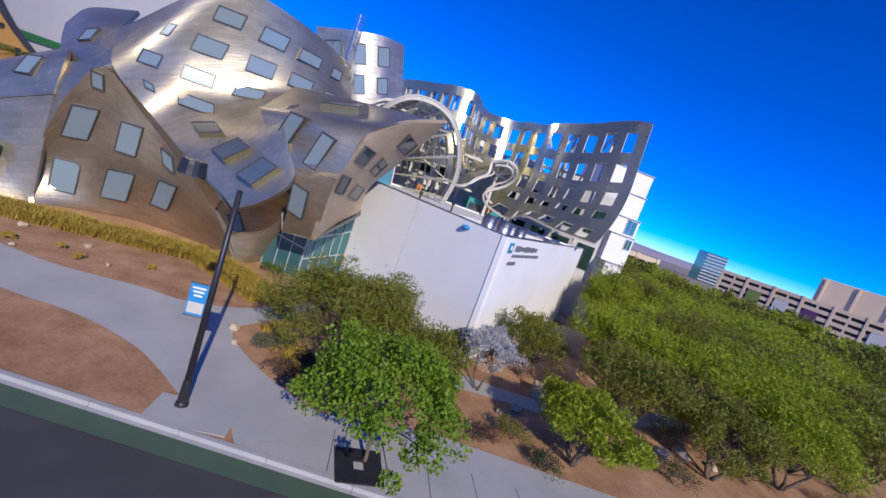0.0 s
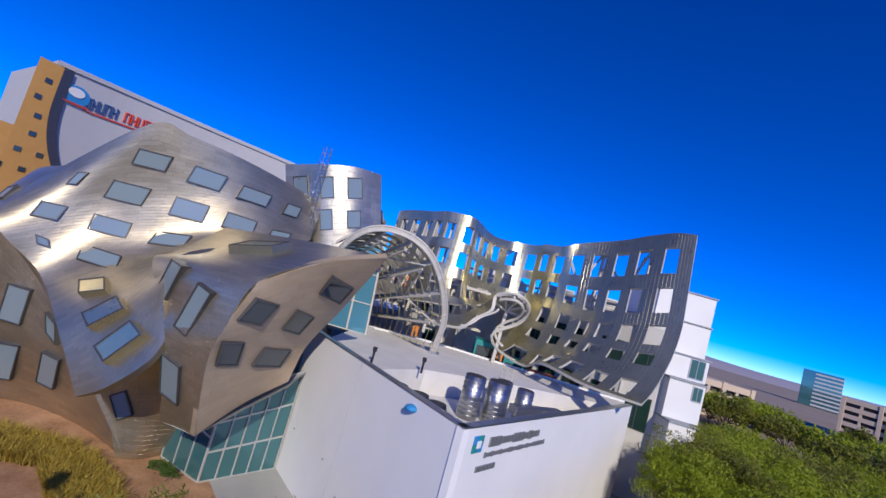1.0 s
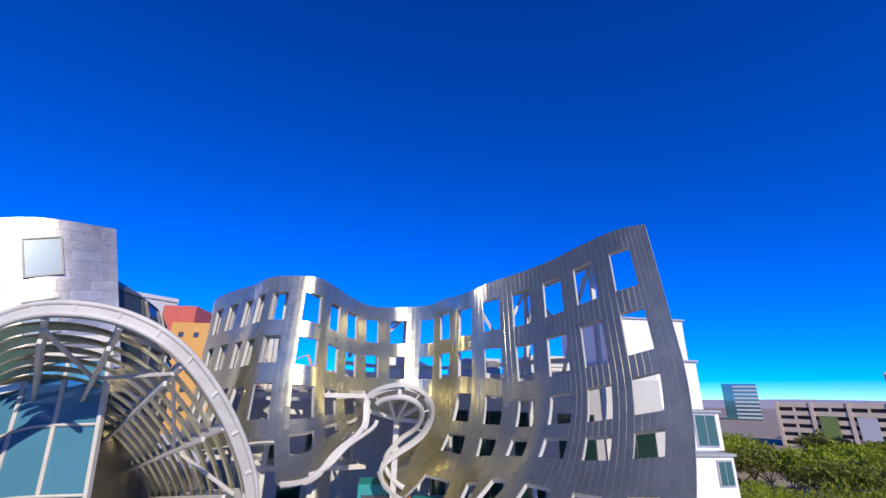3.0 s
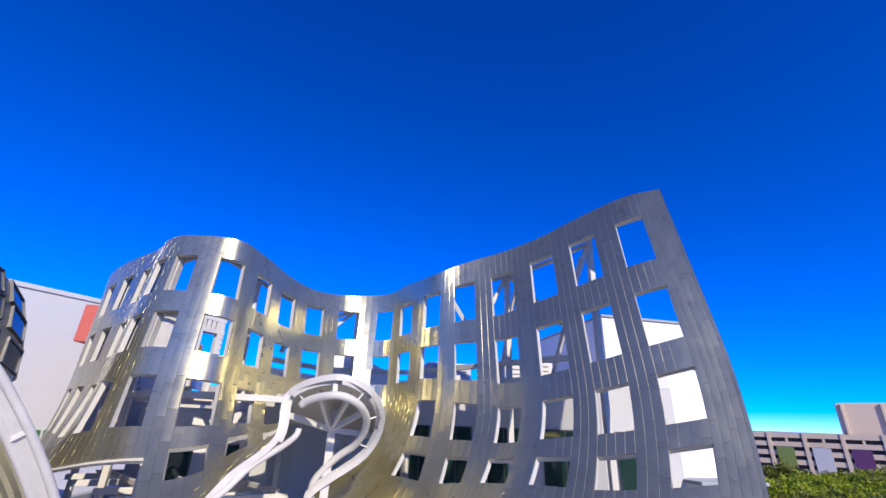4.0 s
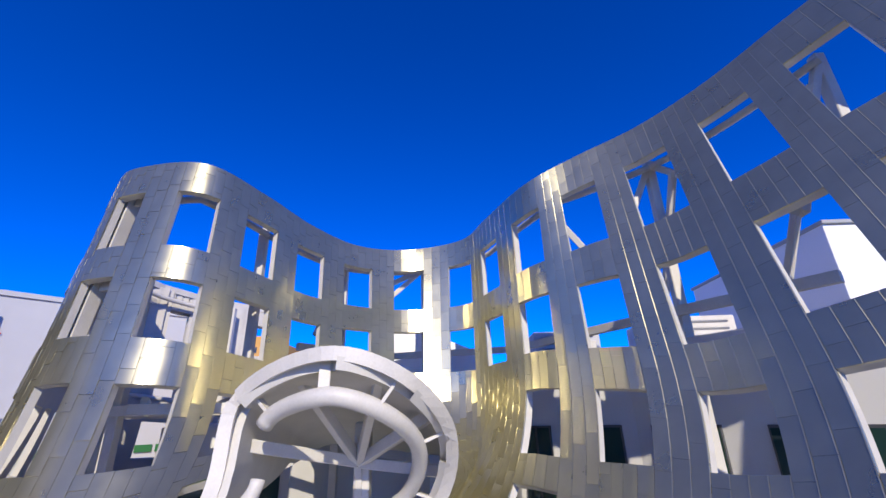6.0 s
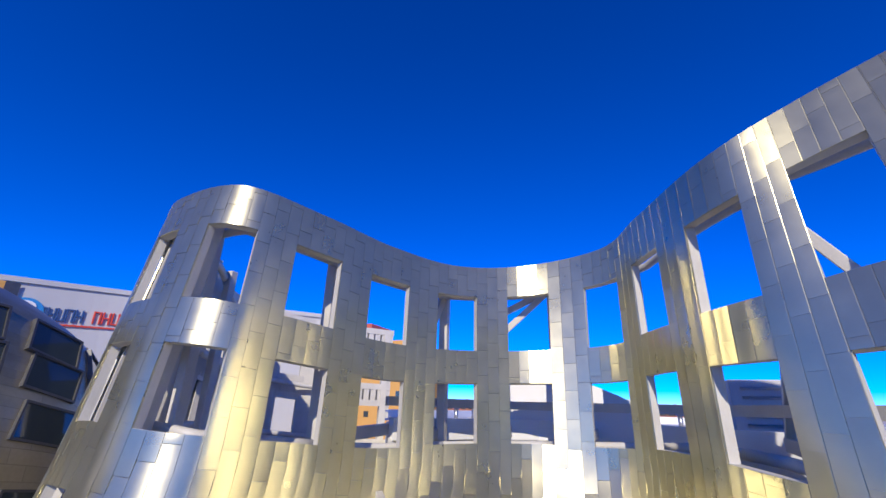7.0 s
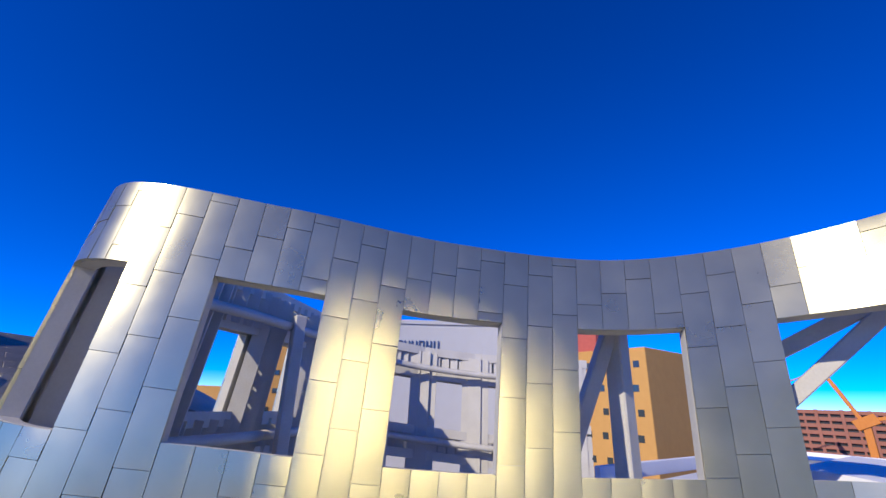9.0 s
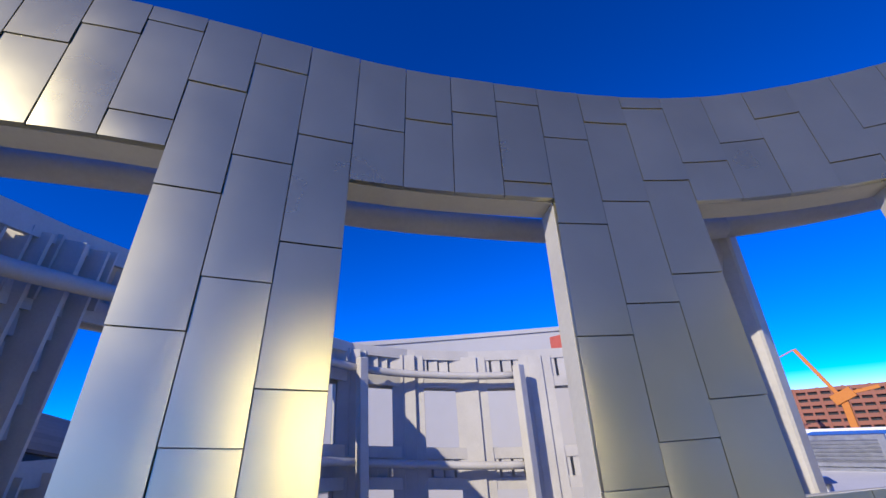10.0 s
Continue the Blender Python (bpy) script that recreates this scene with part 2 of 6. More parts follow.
def tube(bm, pts, r, sides=8, r_end=None, cap=True):
    """A round bar along a line of points."""
    pts = [Vector(p) for p in pts]
    rings, n = [], len(pts)
    up = Vector((0, 0, 1))
    for i, p in enumerate(pts):
        d = (pts[min(i + 1, n - 1)] - pts[max(i - 1, 0)]).normalized()
        side = d.cross(up)
        side = side.normalized() if side.length > 1e-3 else Vector((1, 0, 0))
        other = side.cross(d)
        rad = r if r_end is None else r + (r_end - r) * i / (n - 1)
        rings.append([bm.verts.new(p + rad * (math.cos(a) * side + math.sin(a) * other)) for a in (2 * math.pi * k / sides for k in range(sides))])
    for a, b in zip(rings, rings[1:]):
        for k in range(sides):
            bm.faces.new((a[k], a[(k + 1) % sides], b[(k + 1) % sides], b[k]))
    if cap:
        bm.faces.new(rings[0][::-1])
        bm.faces.new(rings[-1])


def prism(bm, outline, z0, z1):
    """An upright block over a plan outline."""
    lo = [bm.verts.new((x, y, z0)) for x, y in outline]
    hi = [bm.verts.new((x, y, z1)) for x, y in outline]
    n = len(outline)
    for i in range(n):
        bm.faces.new((lo[i], lo[(i + 1) % n], hi[(i + 1) % n], hi[i]))
    bm.faces.new(lo[::-1])
    bm.faces.new(hi)
    bmesh.ops.recalc_face_normals(bm, faces=bm.faces)


def catmull(pts, t):
    """A smooth curve through points, t from 0 to len - 1."""
    n = len(pts)
    i = max(0, min(n - 2, int(math.floor(t))))
    f = t - i
    p = [np.array(pts[max(0, min(n - 1, k))], float) for k in (i - 1, i, i + 1, i + 2)]
    if i == 0:
        p[0] = 2 * p[1] - p[2]
    if i == n - 2:
        p[3] = 2 * p[2] - p[1]
    return 0.5 * (2 * p[1] + (p[2] - p[0]) * f + (2 * p[0] - 5 * p[1] + 4 * p[2] - p[3]) * f * f + (3 * p[1] - p[0] - 3 * p[2] + p[3]) * f**3)


def track(keys, u):
    """Values at places u given by keys (u, value...), joined smoothly."""
    us = [k[0] for k in keys]
    if u <= us[0]:
        t = (u - us[0]) / (us[1] - us[0])
    elif u >= us[-1]:
        t = len(us) - 1 + (u - us[-1]) / (us[-1] - us[-2])
    else:
        i = max(k for k in range(len(us)) if us[k] <= u)
        t = i + (u - us[i]) / (us[i + 1] - us[i]) if i < len(us) - 1 else i
    v = catmull([k[1:] for k in keys], t)
    return float(v[0]) if len(v) == 1 else v


def cage(rows):
    """A smooth sheet through a small net of points: rows from bottom to top, each from left to right; u across, v up, 0 to 1."""
    m = len(rows)
    seen = {}

    def at(u, v):
        k = round(u, 6)
        if k not in seen:
            seen[k] = [catmull(r, k * (len(r) - 1)) for r in rows]
        return Vector(catmull(seen[k], v * (m - 1)))
    return at


def normal_at(at, u, v, e=2e-3):
    n = (at(u + e, v) - at(u - e, v)).cross(at(u, v + e) - at(u, v - e))
    return n.normalized() if n.length > 1e-12 else Vector((0, -1, 0))


def breaks(lo, hi, step, marks):
    n = max(2, int(round((hi - lo) / step)))
    out = sorted(set([round(lo + (hi - lo) * i / n, 5) for i in range(n + 1)] + [round(k, 5) for k in marks if lo < k < hi]))
    keep = [out[0]]
    fixed = {round(k, 5) for k in marks} | {round(lo, 5), round(hi, 5)}
    for k in out[1:]:
        if k - keep[-1] < step * 0.25:
            if k in fixed and keep[-1] not in fixed:
                keep[-1] = k
                continue
            if k not in fixed:
                continue
        keep.append(k)
    return keep


def skin(name, at, holes, mat, parent=None, label="", steps=(40, 30), size=(1, 1), inside=None, thick=0.0, depth=0.0, lo=(0, 0), hi=(1, 1)):
    """A sheet with rectangular openings cut through it, given in the sheet's own u and v. thick: metres of depth, away from the normal."""
    us = breaks(lo[0], hi[0], (hi[0] - lo[0]) / steps[0], [k for h in holes for k in (h[0], h[1])])
    vs = breaks(lo[1], hi[1], (hi[1] - lo[1]) / steps[1], [k for h in holes for k in (h[2], h[3])])
    verts, uvs, faces, idx = [], [], [], {}
    solid = {}
    for i in range(len(us) - 1):
        for j in range(len(vs) - 1):
            cu, cv = (us[i] + us[i + 1]) / 2, (vs[j] + vs[j + 1]) / 2
            if any(h[0] < cu < h[1] and h[2] < cv < h[3] for h in holes):
                continue
            if inside and not inside(cu, cv):
                continue
            solid[i, j] = True

    def vert(i, j, back):
        key = (i, j, back)
        if key not in idx:
            p = at(us[i], vs[j])
            if back or depth:
                p = p - normal_at(at, us[i], vs[j]) * (thick * back + depth)
            idx[key] = len(verts)
            verts.append(p)
            uvs.append((us[i] * size[0], vs[j] * size[1]))
        return idx[key]
    for i, j in solid:
        q = [(i, j), (i + 1, j), (i + 1, j + 1), (i, j + 1)]
        faces.append([vert(*k, 0) for k in q])
        if thick:
            faces.append([vert(*k, 1) for k in q][::-1])
            for (a, b), nb in (((0, 1), (i, j - 1)), ((1, 2), (i + 1, j)), ((2, 3), (i, j + 1)), ((3, 0), (i - 1, j))):
                if nb not in solid:
                    faces.append([vert(*q[b], 0), vert(*q[a], 0), vert(*q[a], 1), vert(*q[b], 1)])
    ob = mesh_object(name, verts, faces, mat, parent, label, uvs)
    me = ob.data
    me.polygons.foreach_set("use_smooth", [True] * len(me.polygons))
    if thick:
        me.set_sharp_from_angle(angle=radians(40))
    return ob


# ---- the perforated steel canopy over the courtyard ----
# u counts window columns along the wall, s runs down the wall in metres from the head of the upper windows
PLAN = [(-9, -4.40, 50.80), (-8, -6.00, 49.20), (-7, -7.50, 47.60), (-6, -8.95, 46.00), (-5, -10.25, 44.35), (-4, -11.15, 42.50), (-3, -11.20, 40.60), (-2, -9.96, 38.65), (-1, -8.51, 36.93), (0, -7.00, 35.23), (1, -5.89, 33.56), (2, -4.77, 32.92), (3, -2.73, 32.89), (4, -1.64, 34.61), (5, -0.73, 36.59), (6, 0.57, 38.45), (7, 2.45, 39.80), (8, 4.74, 39.45), (9, 5.72, 37.86), (10, 6.66, 34.87), (11, 8.22, 34.18), (12, 10.02, 33.30), (13, 11.54, 31.78), (14, 12.85, 30.20), (15, 14.25, 28.40), (16, 15.51, 27.19)]
HEAD = [(-10, 18.31), (-6, 18.37), (-2, 19.02), (1, 19.10), (2, 19.19), (3, 19.17), (4, 18.99), (5, 18.80), (6, 18.75), (7, 18.97), (8, 19.13), (9, 19.31), (10, 19.10), (11, 19.65), (12, 20.12), (13, 20.58), (14, 21.10), (15, 21.52), (16, 21.60)]
LEAN = [(-10, 0.1), (-3, 1.0), (0, 7.7), (2, 7.7), (3, 7.2), (4, 5.4), (5, 7.1), (6, 10.6), (7, 8.4), (8, 2.5), (9, -1.4), (10, 1.0), (11, 11.5), (12, 20.0), (13, 25.3), (14, 24.2), (15, 20.5), (16, 18.4)]
STRETCH = [(-10, 0.973), (1, 0.933), (2, 0.905), (3, 0.924), (4, 0.927), (5, 0.925), (6, 0.907), (7, 0.948), (8, 0.972), (9, 0.991), (10, 0.949), (11, 1.126), (12, 1.325), (13, 1.417), (14, 1.433), (15, 1.367), (16, 1.256)]
ROWS = [(0.11, 1.97), (2.97, 4.64), (5.39, 6.54), (7.08, 7.90), (9.14, 10.84)]
BEND = 4.85
# the free lower edge: left lobe, up round the loop, back down and along the right lobe
EDGE = [(-9, -5.00, 51.60, 9.40), (-7, -8.30, 48.20, 9.40), (-5, -11.30, 44.70, 9.40), (-3, -12.00, 40.20, 9.20), (-1, -10.00, 35.40, 8.90), (0, -8.90, 32.80, 8.80), (2, -4.16, 29.50, 9.59), (3, -1.50, 28.80, 9.90), (4, -0.35, 29.00, 11.00), (5, 0.75, 29.00, 12.02), (5.8, 0.92, 29.17, 13.40), (6.5, 2.36, 28.47, 13.91), (7.2, 3.53, 28.79, 13.55), (7.8, 4.11, 29.92, 12.69), (8.4, 3.70, 30.92, 11.47), (9, 1.83, 31.54, 9.97), (9.6, 2.58, 31.47, 8.75), (10.5, 4.86, 30.11, 8.23), (12, 5.57, 26.96, 9.18), (14, 8.12, 23.34, 8.95), (16, 11.50, 21.58, 8.95)]
FOOT = [(-10, 9.0), (2, 9.3), (3, 9.5), (5, 9.8), (9, 10.6), (10, 11.2), (16, 11.4)]
PULL, FLAT = 1.24, 0.20


def wall_at(u, s):
    """The upper wall: leaning, straight down from its head."""
    p = track(PLAN, u)
    d = np.array(track(PLAN, u + 0.15)) - np.array(track(PLAN, u - 0.15))
    d = d / np.linalg.norm(d)
    out = np.array([d[1], -d[0]]) * 0.5 + np.array([0, -0.7])
    out = out / np.linalg.norm(out)
    a = radians(track(LEAN, u))
    return Vector((p[0] + out[0] * math.sin(a) * s, p[1] + out[1] * math.sin(a) * s, track(HEAD, u) - math.cos(a) * s))


def canopy_at(u, s):
    k = track(STRETCH, u)
    if s <= BEND:
        return wall_at(u, s * k)
    foot = track(FOOT, u)
    t = (s - BEND) / (foot - BEND)
    a, e = wall_at(u, BEND * k), Vector(track(EDGE, u))
    down = (wall_at(u, BEND * k) - wall_at(u, (BEND - 1) * k))
    span = (e - a).length
    m0 = down.normalized() * span * PULL
    m1 = Vector((e.x - a.x, e.y - a.y, (e.z - a.z) * FLAT))
    t2, t3 = t * t, t * t * t
    return (2 * t3 - 3 * t2 + 1) * a + (t3 - 2 * t2 + t) * m0 + (-2 * t3 + 3 * t2) * e + (t3 - t2) * m1


_table = {}
DU, DS = 1 / 28, 0.12


def canopy(u, s):
    """The same, read from a table to keep it quick."""
    def node(i, j):
        if (i, j) not in _table:
            _table[i, j] = canopy_at(i * DU, j * DS)
        return _table[i, j]
    i, j = math.floor(u / DU), math.floor(s / DS)
    f, g = u / DU - i, s / DS - j
    return (node(i, j) * (1 - f) + node(i + 1, j) * f) * (1 - g) + (node(i, j + 1) * (1 - f) + node(i + 1, j + 1) * f) * g


def canopy_flip(u, v):
    return canopy(u, -v)


def foot_at(u):
    """Where the sheet stops; the rounded nose is cut short beside the lobe."""
    return 7.3 if u < 2.5 else track(FOOT, u)


U_LO, U_HI, TOP = -7.35, 15.93, -1.01
HALF = 2 / 7


def openings():
    out = []
    for c in range(-8, 16):
        for r, (a, b) in enumerate(ROWS):
            foot = foot_at(c)
            if b > foot - 0.25 or (r == 4 and c < 10) or (r >= 2 and 5.3 < c < 9.6) or (r >= 3 and c < 2.6):
                continue
            out.append((c - HALF, c + HALF, -b, -a))
    return out


HOLES = openings()
screen = thing("steel_canopy", label="curving stainless steel canopy wall pierced by rows of open windows", category="canopy")
skin("backing_shell", canopy_flip, HOLES, BACKING, screen, "grey painted inner shell with deep window reveals", (170, 90), thick=0.18, depth=0.03,
     lo=(U_LO, -12.4), hi=(U_HI, -TOP), inside=lambda u, v: -v < foot_at(u))


def panel_geometry(u0, u1, s0, s1, verts, faces, gap=0.003):
    """One lapped sheet with a slight belly; its far side and its lower edge stand proud of the next."""
    ga, gs = gap / 2.17, gap * (0.5 if u0 > 8.3 else 1.0)
    base = len(verts)
    odd = (u0 * 7.31 + s0 * 3.77) % 1.0
    bulge, tip = 0.003 + 0.006 * odd, 0.005 * ((odd * 17.0) % 1.0)
    lip = 0.008 if u0 > 11.2 else 0.0016 if u0 > 8.3 else 0.0
    across = (0.0, 0.47, 0.945, 0.957, 1.0) if lip else (0.0, 0.14, 0.5, 0.86, 1.0)
    cols = len(across) - 1
    rows = max(2, min(5, int(round((s1 - s0) / 0.35))))
    grid = []
    for j in range(rows + 1):
        for i in range(cols + 1):
            f, g = across[i], j / rows
            u, s = u0 + ga + (u1 - u0 - 2 * ga) * f, s0 + gs + (s1 - s0 - 2 * gs) * g
            p = canopy(u, s)
            n = (canopy(u + 0.03, s) - canopy(u - 0.03, s)).cross(canopy(u, s - 0.06) - canopy(u, s + 0.06)).normalized()
            belly = bulge * (1 - (2 * f - 1) ** 2) * (1 - (2 * g - 1) ** 2)
            verts.append(p + n * (0.004 + 0.003 * f + (lip if i == 3 else 0.0) + ((0.004 + tip) if u0 < 8.3 else 0.002) * g + belly))
            grid.append((p, n))
    w = cols + 1
    for j in range(rows):
        for i in range(cols):
            a = base + j * w + i
            faces.append((a, a + w, a + w + 1, a + 1))
    rim = [base + i for i in range(w)] + [base + j * w + cols for j in range(1, rows + 1)] + [base + rows * w + i for i in range(cols - 1, -1, -1)] + [base + j * w for j in range(rows - 1, 0, -1)]
    back = {}
    for k in rim:
        p, n = grid[k - base]
        back[k] = len(verts)
        verts.append(p - n * 0.028)
    for a, b in zip(rim, rim[1:] + rim[:1]):
        faces.append((a, b, back[b], back[a]))


def lay_panels():
    """Sheets in strips, four to a window and three to a pier; the cross joints climb from strip to strip."""
    near, far = [], []
    length = 0.78
    for c in range(-9, 17):
        for left, count, start in ((c - HALF, 4, 0.70), (c + HALF, 3, 0.58)):
            for k in range(count):
                u0 = left + k / 7
                u1 = min(u0 + 1 / 7, U_HI)
                if u0 < U_LO or u1 - u0 < 0.03:
                    continue
                mid = (u0 + u1) / 2
                stops = [(TOP, foot_at(mid) - 0.02)]
                for h in HOLES:
                    if h[0] < mid < h[1]:
                        a, b = stops.pop()
                        stops += [(a, -h[3]), (-h[2], b)]
                joint = TOP + start - length * k / count * 0.92 + 0.05 * math.sin(c * 2.3 + k)
                for a, b in stops:
                    cuts = [a] + [q for q in (joint + length * i for i in range(-1, 20)) if a + 0.12 < q < b - 0.12] + [b]
                    for p, q in zip(cuts, cuts[1:]):
                        (near if 2.3 < mid < 7.6 and p < 4.0 else far).append((u0, u1, p, q))
    return near, far


NEAR, FAR = lay_panels()
NEAR.sort(key=lambda q: abs((q[0] + q[1]) / 2 - 4.8) + 0.25 * abs(q[2] - 0.5))
FAR += NEAR[300:]
NEAR = NEAR[:300]
_v, _f = [], []
for q in FAR:
    panel_geometry(*q, _v, _f)
far_panels = mesh_object("panel_field", _v, _f, STEEL, screen, "overlapping brushed stainless steel sheets", smooth=True)
far_panels["kind"] = "stuff"
far_panels.data.set_sharp_from_angle(angle=radians(22))


def near_panels():
    for q in NEAR:
        v, f = [], []
        panel_geometry(*q, v, f)
        ob = mesh_object("panel", v, f, STEEL, screen, smooth=True)
        ob.data.set_sharp_from_angle(angle=radians(22))


# white tubes along the free edge and round the loop
def edge_line(u0, u1, n, off=(0, 0, 0)):
    return [Vector(track(EDGE, u0 + (u1 - u0) * i / n)) + Vector(off) for i in range(n + 1)]


bm = bmesh.new()
tube(bm, edge_line(2.5, 10.2, 70), 0.07, 8)
part("edge_tube", bm, WHITE_STEEL, screen, "white painted rolled edge tube", True)
def inner_line(u0, u1):
    """A line inside the loop, parallel to its free edge."""
    return [p + (Vector((2.4, p.y, 12.2)) - p).normalized() * 0.55 + Vector((0, 0.05, 0)) for p in edge_line(u0, u1, 50)]


bm = bmesh.new()
tube(bm, inner_line(5.75, 9.8), 0.13, 14)
part("edge_tube", bm, WHITE_STEEL, screen, "thick white painted tube curling inside the loop", True)
bm = bmesh.new()
tube(bm, inner_line(2.8, 5.2), 0.10, 12)
part("edge_tube", bm, WHITE_STEEL, screen, "white painted tube along the lobe", True)
for u in (5.9, 6.5, 7.1, 7.7, 8.3, 8.9):
    p, q = Vector(track(EDGE, u)), inner_line(u, u + 0.01)[0]
    bm = bmesh.new()
    beam(bm, p + Vector((0, 0.12, 0)), q, 0.16, 0.05, 0.006)
    part("tube_bracket", bm, WHITE_STEEL, screen)


# steel frame behind the wall
def behind(u, s, d):
    p = canopy(u, s)
    n = (canopy(u + 0.05, s) - canopy(u - 0.05, s)).cross(canopy(u, s - 0.06) - canopy(u, s + 0.06)).normalized()
    return p - n * d


for c in (-6.2, -3.5, -0.5, 2.0, 4.5, 6.04, 7.25, 10, 12, 14):
    bm = bmesh.new()
    a, b = behind(c, -0.6, 1.1), behind(c, 4.6, 1.1)
    beam(bm, (a.x, a.y, 8.0), a, 0.27, 0.27, 0.02)
    part("column", bm, WHITE_STEEL, screen, "white painted steel column")
for c0, c1 in ((4.5, 6.04), (6.04, 7.25), (7.25, 10), (10, 12), (12, 14), (2.0, 4.5), (-0.5, 2.0), (-3.5, -0.5), (-6.2, -3.5)):
    for s in (-0.3, 2.3, 4.6):
        bm = bmesh.new()
        n = 10
        tube(bm, [behind(c0 + (c1 - c0) * i / n, s, 0.95) for i in range(n + 1)], 0.11, 8)
        part("rail", bm, WHITE_STEEL, screen, "white painted steel rail", True)
for c0, c1, s1 in ((6.04, 5.62, 2.9), (7.25, 6.62, 0.5), (7.25, 6.62, 1.5), (10, 11, 2.4), (12, 11, 2.4), (12, 13, 2.4), (14, 13, 2.4)):
    bm = bmesh.new()
    beam(bm, behind(c0, -0.5, 1.1), behind(c1, s1, 1.3), 0.2, 0.2, 0.015)
    part("brace", bm, WHITE_STEEL, screen, "white painted diagonal brace")


# ---- ground and paving ----
G = -0.9


def sheet(name, outline, z, mat, label="", category="", kind="structure"):
    bm = bmesh.new()
    bm.faces.new([bm.verts.new((x, y, z)) for x, y in outline])
    bmesh.ops.recalc_face_normals(bm, faces=bm.faces)
    if bm.faces[:][0].normal.z < 0:
        bmesh.ops.reverse_faces(bm, faces=bm.faces)
    return tagged(part(name, bm, mat), label, category, "", kind)


def smooth_line(pts, n=8):
    return [tuple(catmull(pts, k / n)) for k in range(n * (len(pts) - 1) + 1)]


def kerb_y(x):
    return -2.95 - 0.13 * (x + 13.5)


bm = bmesh.new()
bmesh.ops.create_circle(bm, cap_ends=True, radius=4500, segments=64, matrix=Matrix.Translation((0, 0, G - 0.16)))
tagged(part("ground", bm, SAND), "flat desert city ground reaching the horizon", "ground", "", "structure")
X0, X1 = -70.0, 75.0
sheet("road", [(X0, kerb_y(X0) - 22), (X1, kerb_y(X1) - 22), (X1, kerb_y(X1) - 1.15), (X0, kerb_y(X0) - 1.15)], G - 0.14, ASPHALT, "dark asphalt street beside the kerb", "road")
sheet("cycle_lane", [(X0, kerb_y(X0) - 1.15), (X1, kerb_y(X1) - 1.15), (X1, kerb_y(X1) - 0.3), (X0, kerb_y(X0) - 0.3)], G - 0.136, GREEN_LANE, "faded green painted lane along the kerb", "road")
bm = bmesh.new()
for a, b in zip(np.arange(X0, X1, 3.0), np.arange(X0 + 2.985, X1 + 3, 3.0)):
    vs = [bm.verts.new((x, kerb_y(x) + d, z)) for x in (a, b) for d, z in ((-0.3, G - 0.13), (-0.12, G - 0.12), (-0.1, G + 0.0), (-0.08, G + 0.02), (0.12, G + 0.02), (0.12, G - 0.14))]
    for k in range(5):
        bm.faces.new((vs[k], vs[6 + k], vs[7 + k], vs[k + 1]))
    bm.faces.new(vs[:6][::-1])
    bm.faces.new(vs[6:])
tagged(part("kerb", bm, CONCRETE), "pale concrete kerb with gutter", "kerb", "", "structure")
sheet("planting_bed", [(X0, kerb_y(X0) + 0.1), (X1, kerb_y(X1) + 0.1), (X1, 60), (X0, 60)], G - 0.02, SOIL, "bare reddish desert soil bed", "soil")
far_side = smooth_line([(-34, 9.5), (-26.5, 7.4), (-23.5, 6.8), (-19.7, 6.9), (-17.1, 6.7), (-14.6, 7.8), (-12.3, 10.4), (-10.4, 14.5), (-9.0, 17.5)])
near_side = smooth_line([(-10.0, 12.5), (-11.6, 9.2), (-13.2, 6.6), (-14.1, 4.8), (-12.6, 2.6), (-10.6, 0.9), (-8.5, -0.2), (-4, 0.3)])
sheet("pavement", far_side + [(-7.5, 15.5)] + near_side + [(20, -3.5), (60, -9.0), (60, kerb_y(60) + 0.12), (-11.2, kerb_y(-11.2) + 0.12), (-11.9, -1.7), (-13.2, kerb_y(-13.2) + 0.12), (-14.4, kerb_y(-14.4) + 0.12)]
      + smooth_line([(-13.9, -1.2), (-15.2, 0.0), (-16.6, 1.1), (-18.6, 2.1), (-20.7, 2.7), (-23.3, 3.1), (-34, 5.6)]), G, CONCRETE, "pale grey concrete footpath with curving edges", "pavement")
sheet("forecourt", [(-13.4, 16.6), (-11.0, 20.0), (-1.2, 8.4), (-2.6, 6.6), (-9.5, 12.3)], G + 0.006, CONCRETE, "pale concrete forecourt before the doors", "pavement")
sheet("side_path", smooth_line([(-1.2, 7.0), (1.0, 6.6), (4.0, 6.4), (9.0, 7.4), (16.0, 10.0)]) + smooth_line([(16.4, 8.6), (9.4, 5.9), (4.2, 4.8), (1.0, 5.0), (-2.0, 5.2)]), G + 0.004, CONCRETE, "pale path between shrubs", "pavement")
bm = bmesh.new()
box_between(bm, -14.4, -11.6, -2.9, -1.3, G - 0.1, G + 0.012, 0.004)
tagged(part("lamp_pad", bm, CONCRETE), "square concrete pad under the street lamp", "pad", "", "structure")

# joints of the footpath
bm = bmesh.new()
for x in np.arange(-8.0, 30.0, 1.9):
    box_between(bm, x, x + 0.03, kerb_y(x) + 0.25, kerb_y(x) + 2.6, G - 0.02, G + 0.003)
tagged(part("paving_joint", bm, ASPHALT), "dark joints across the footpath", "joint", "", "stuff")

# ---- white entry pavilion ----
BW, BS, BE = (-11.2, 20.2), (-1.1, 8.6), (13.4, 27.2)
PARAPET = 7.82
pav = thing("entry_pavilion", label="white stucco entry pavilion with a flat roof and angled prow", category="building")


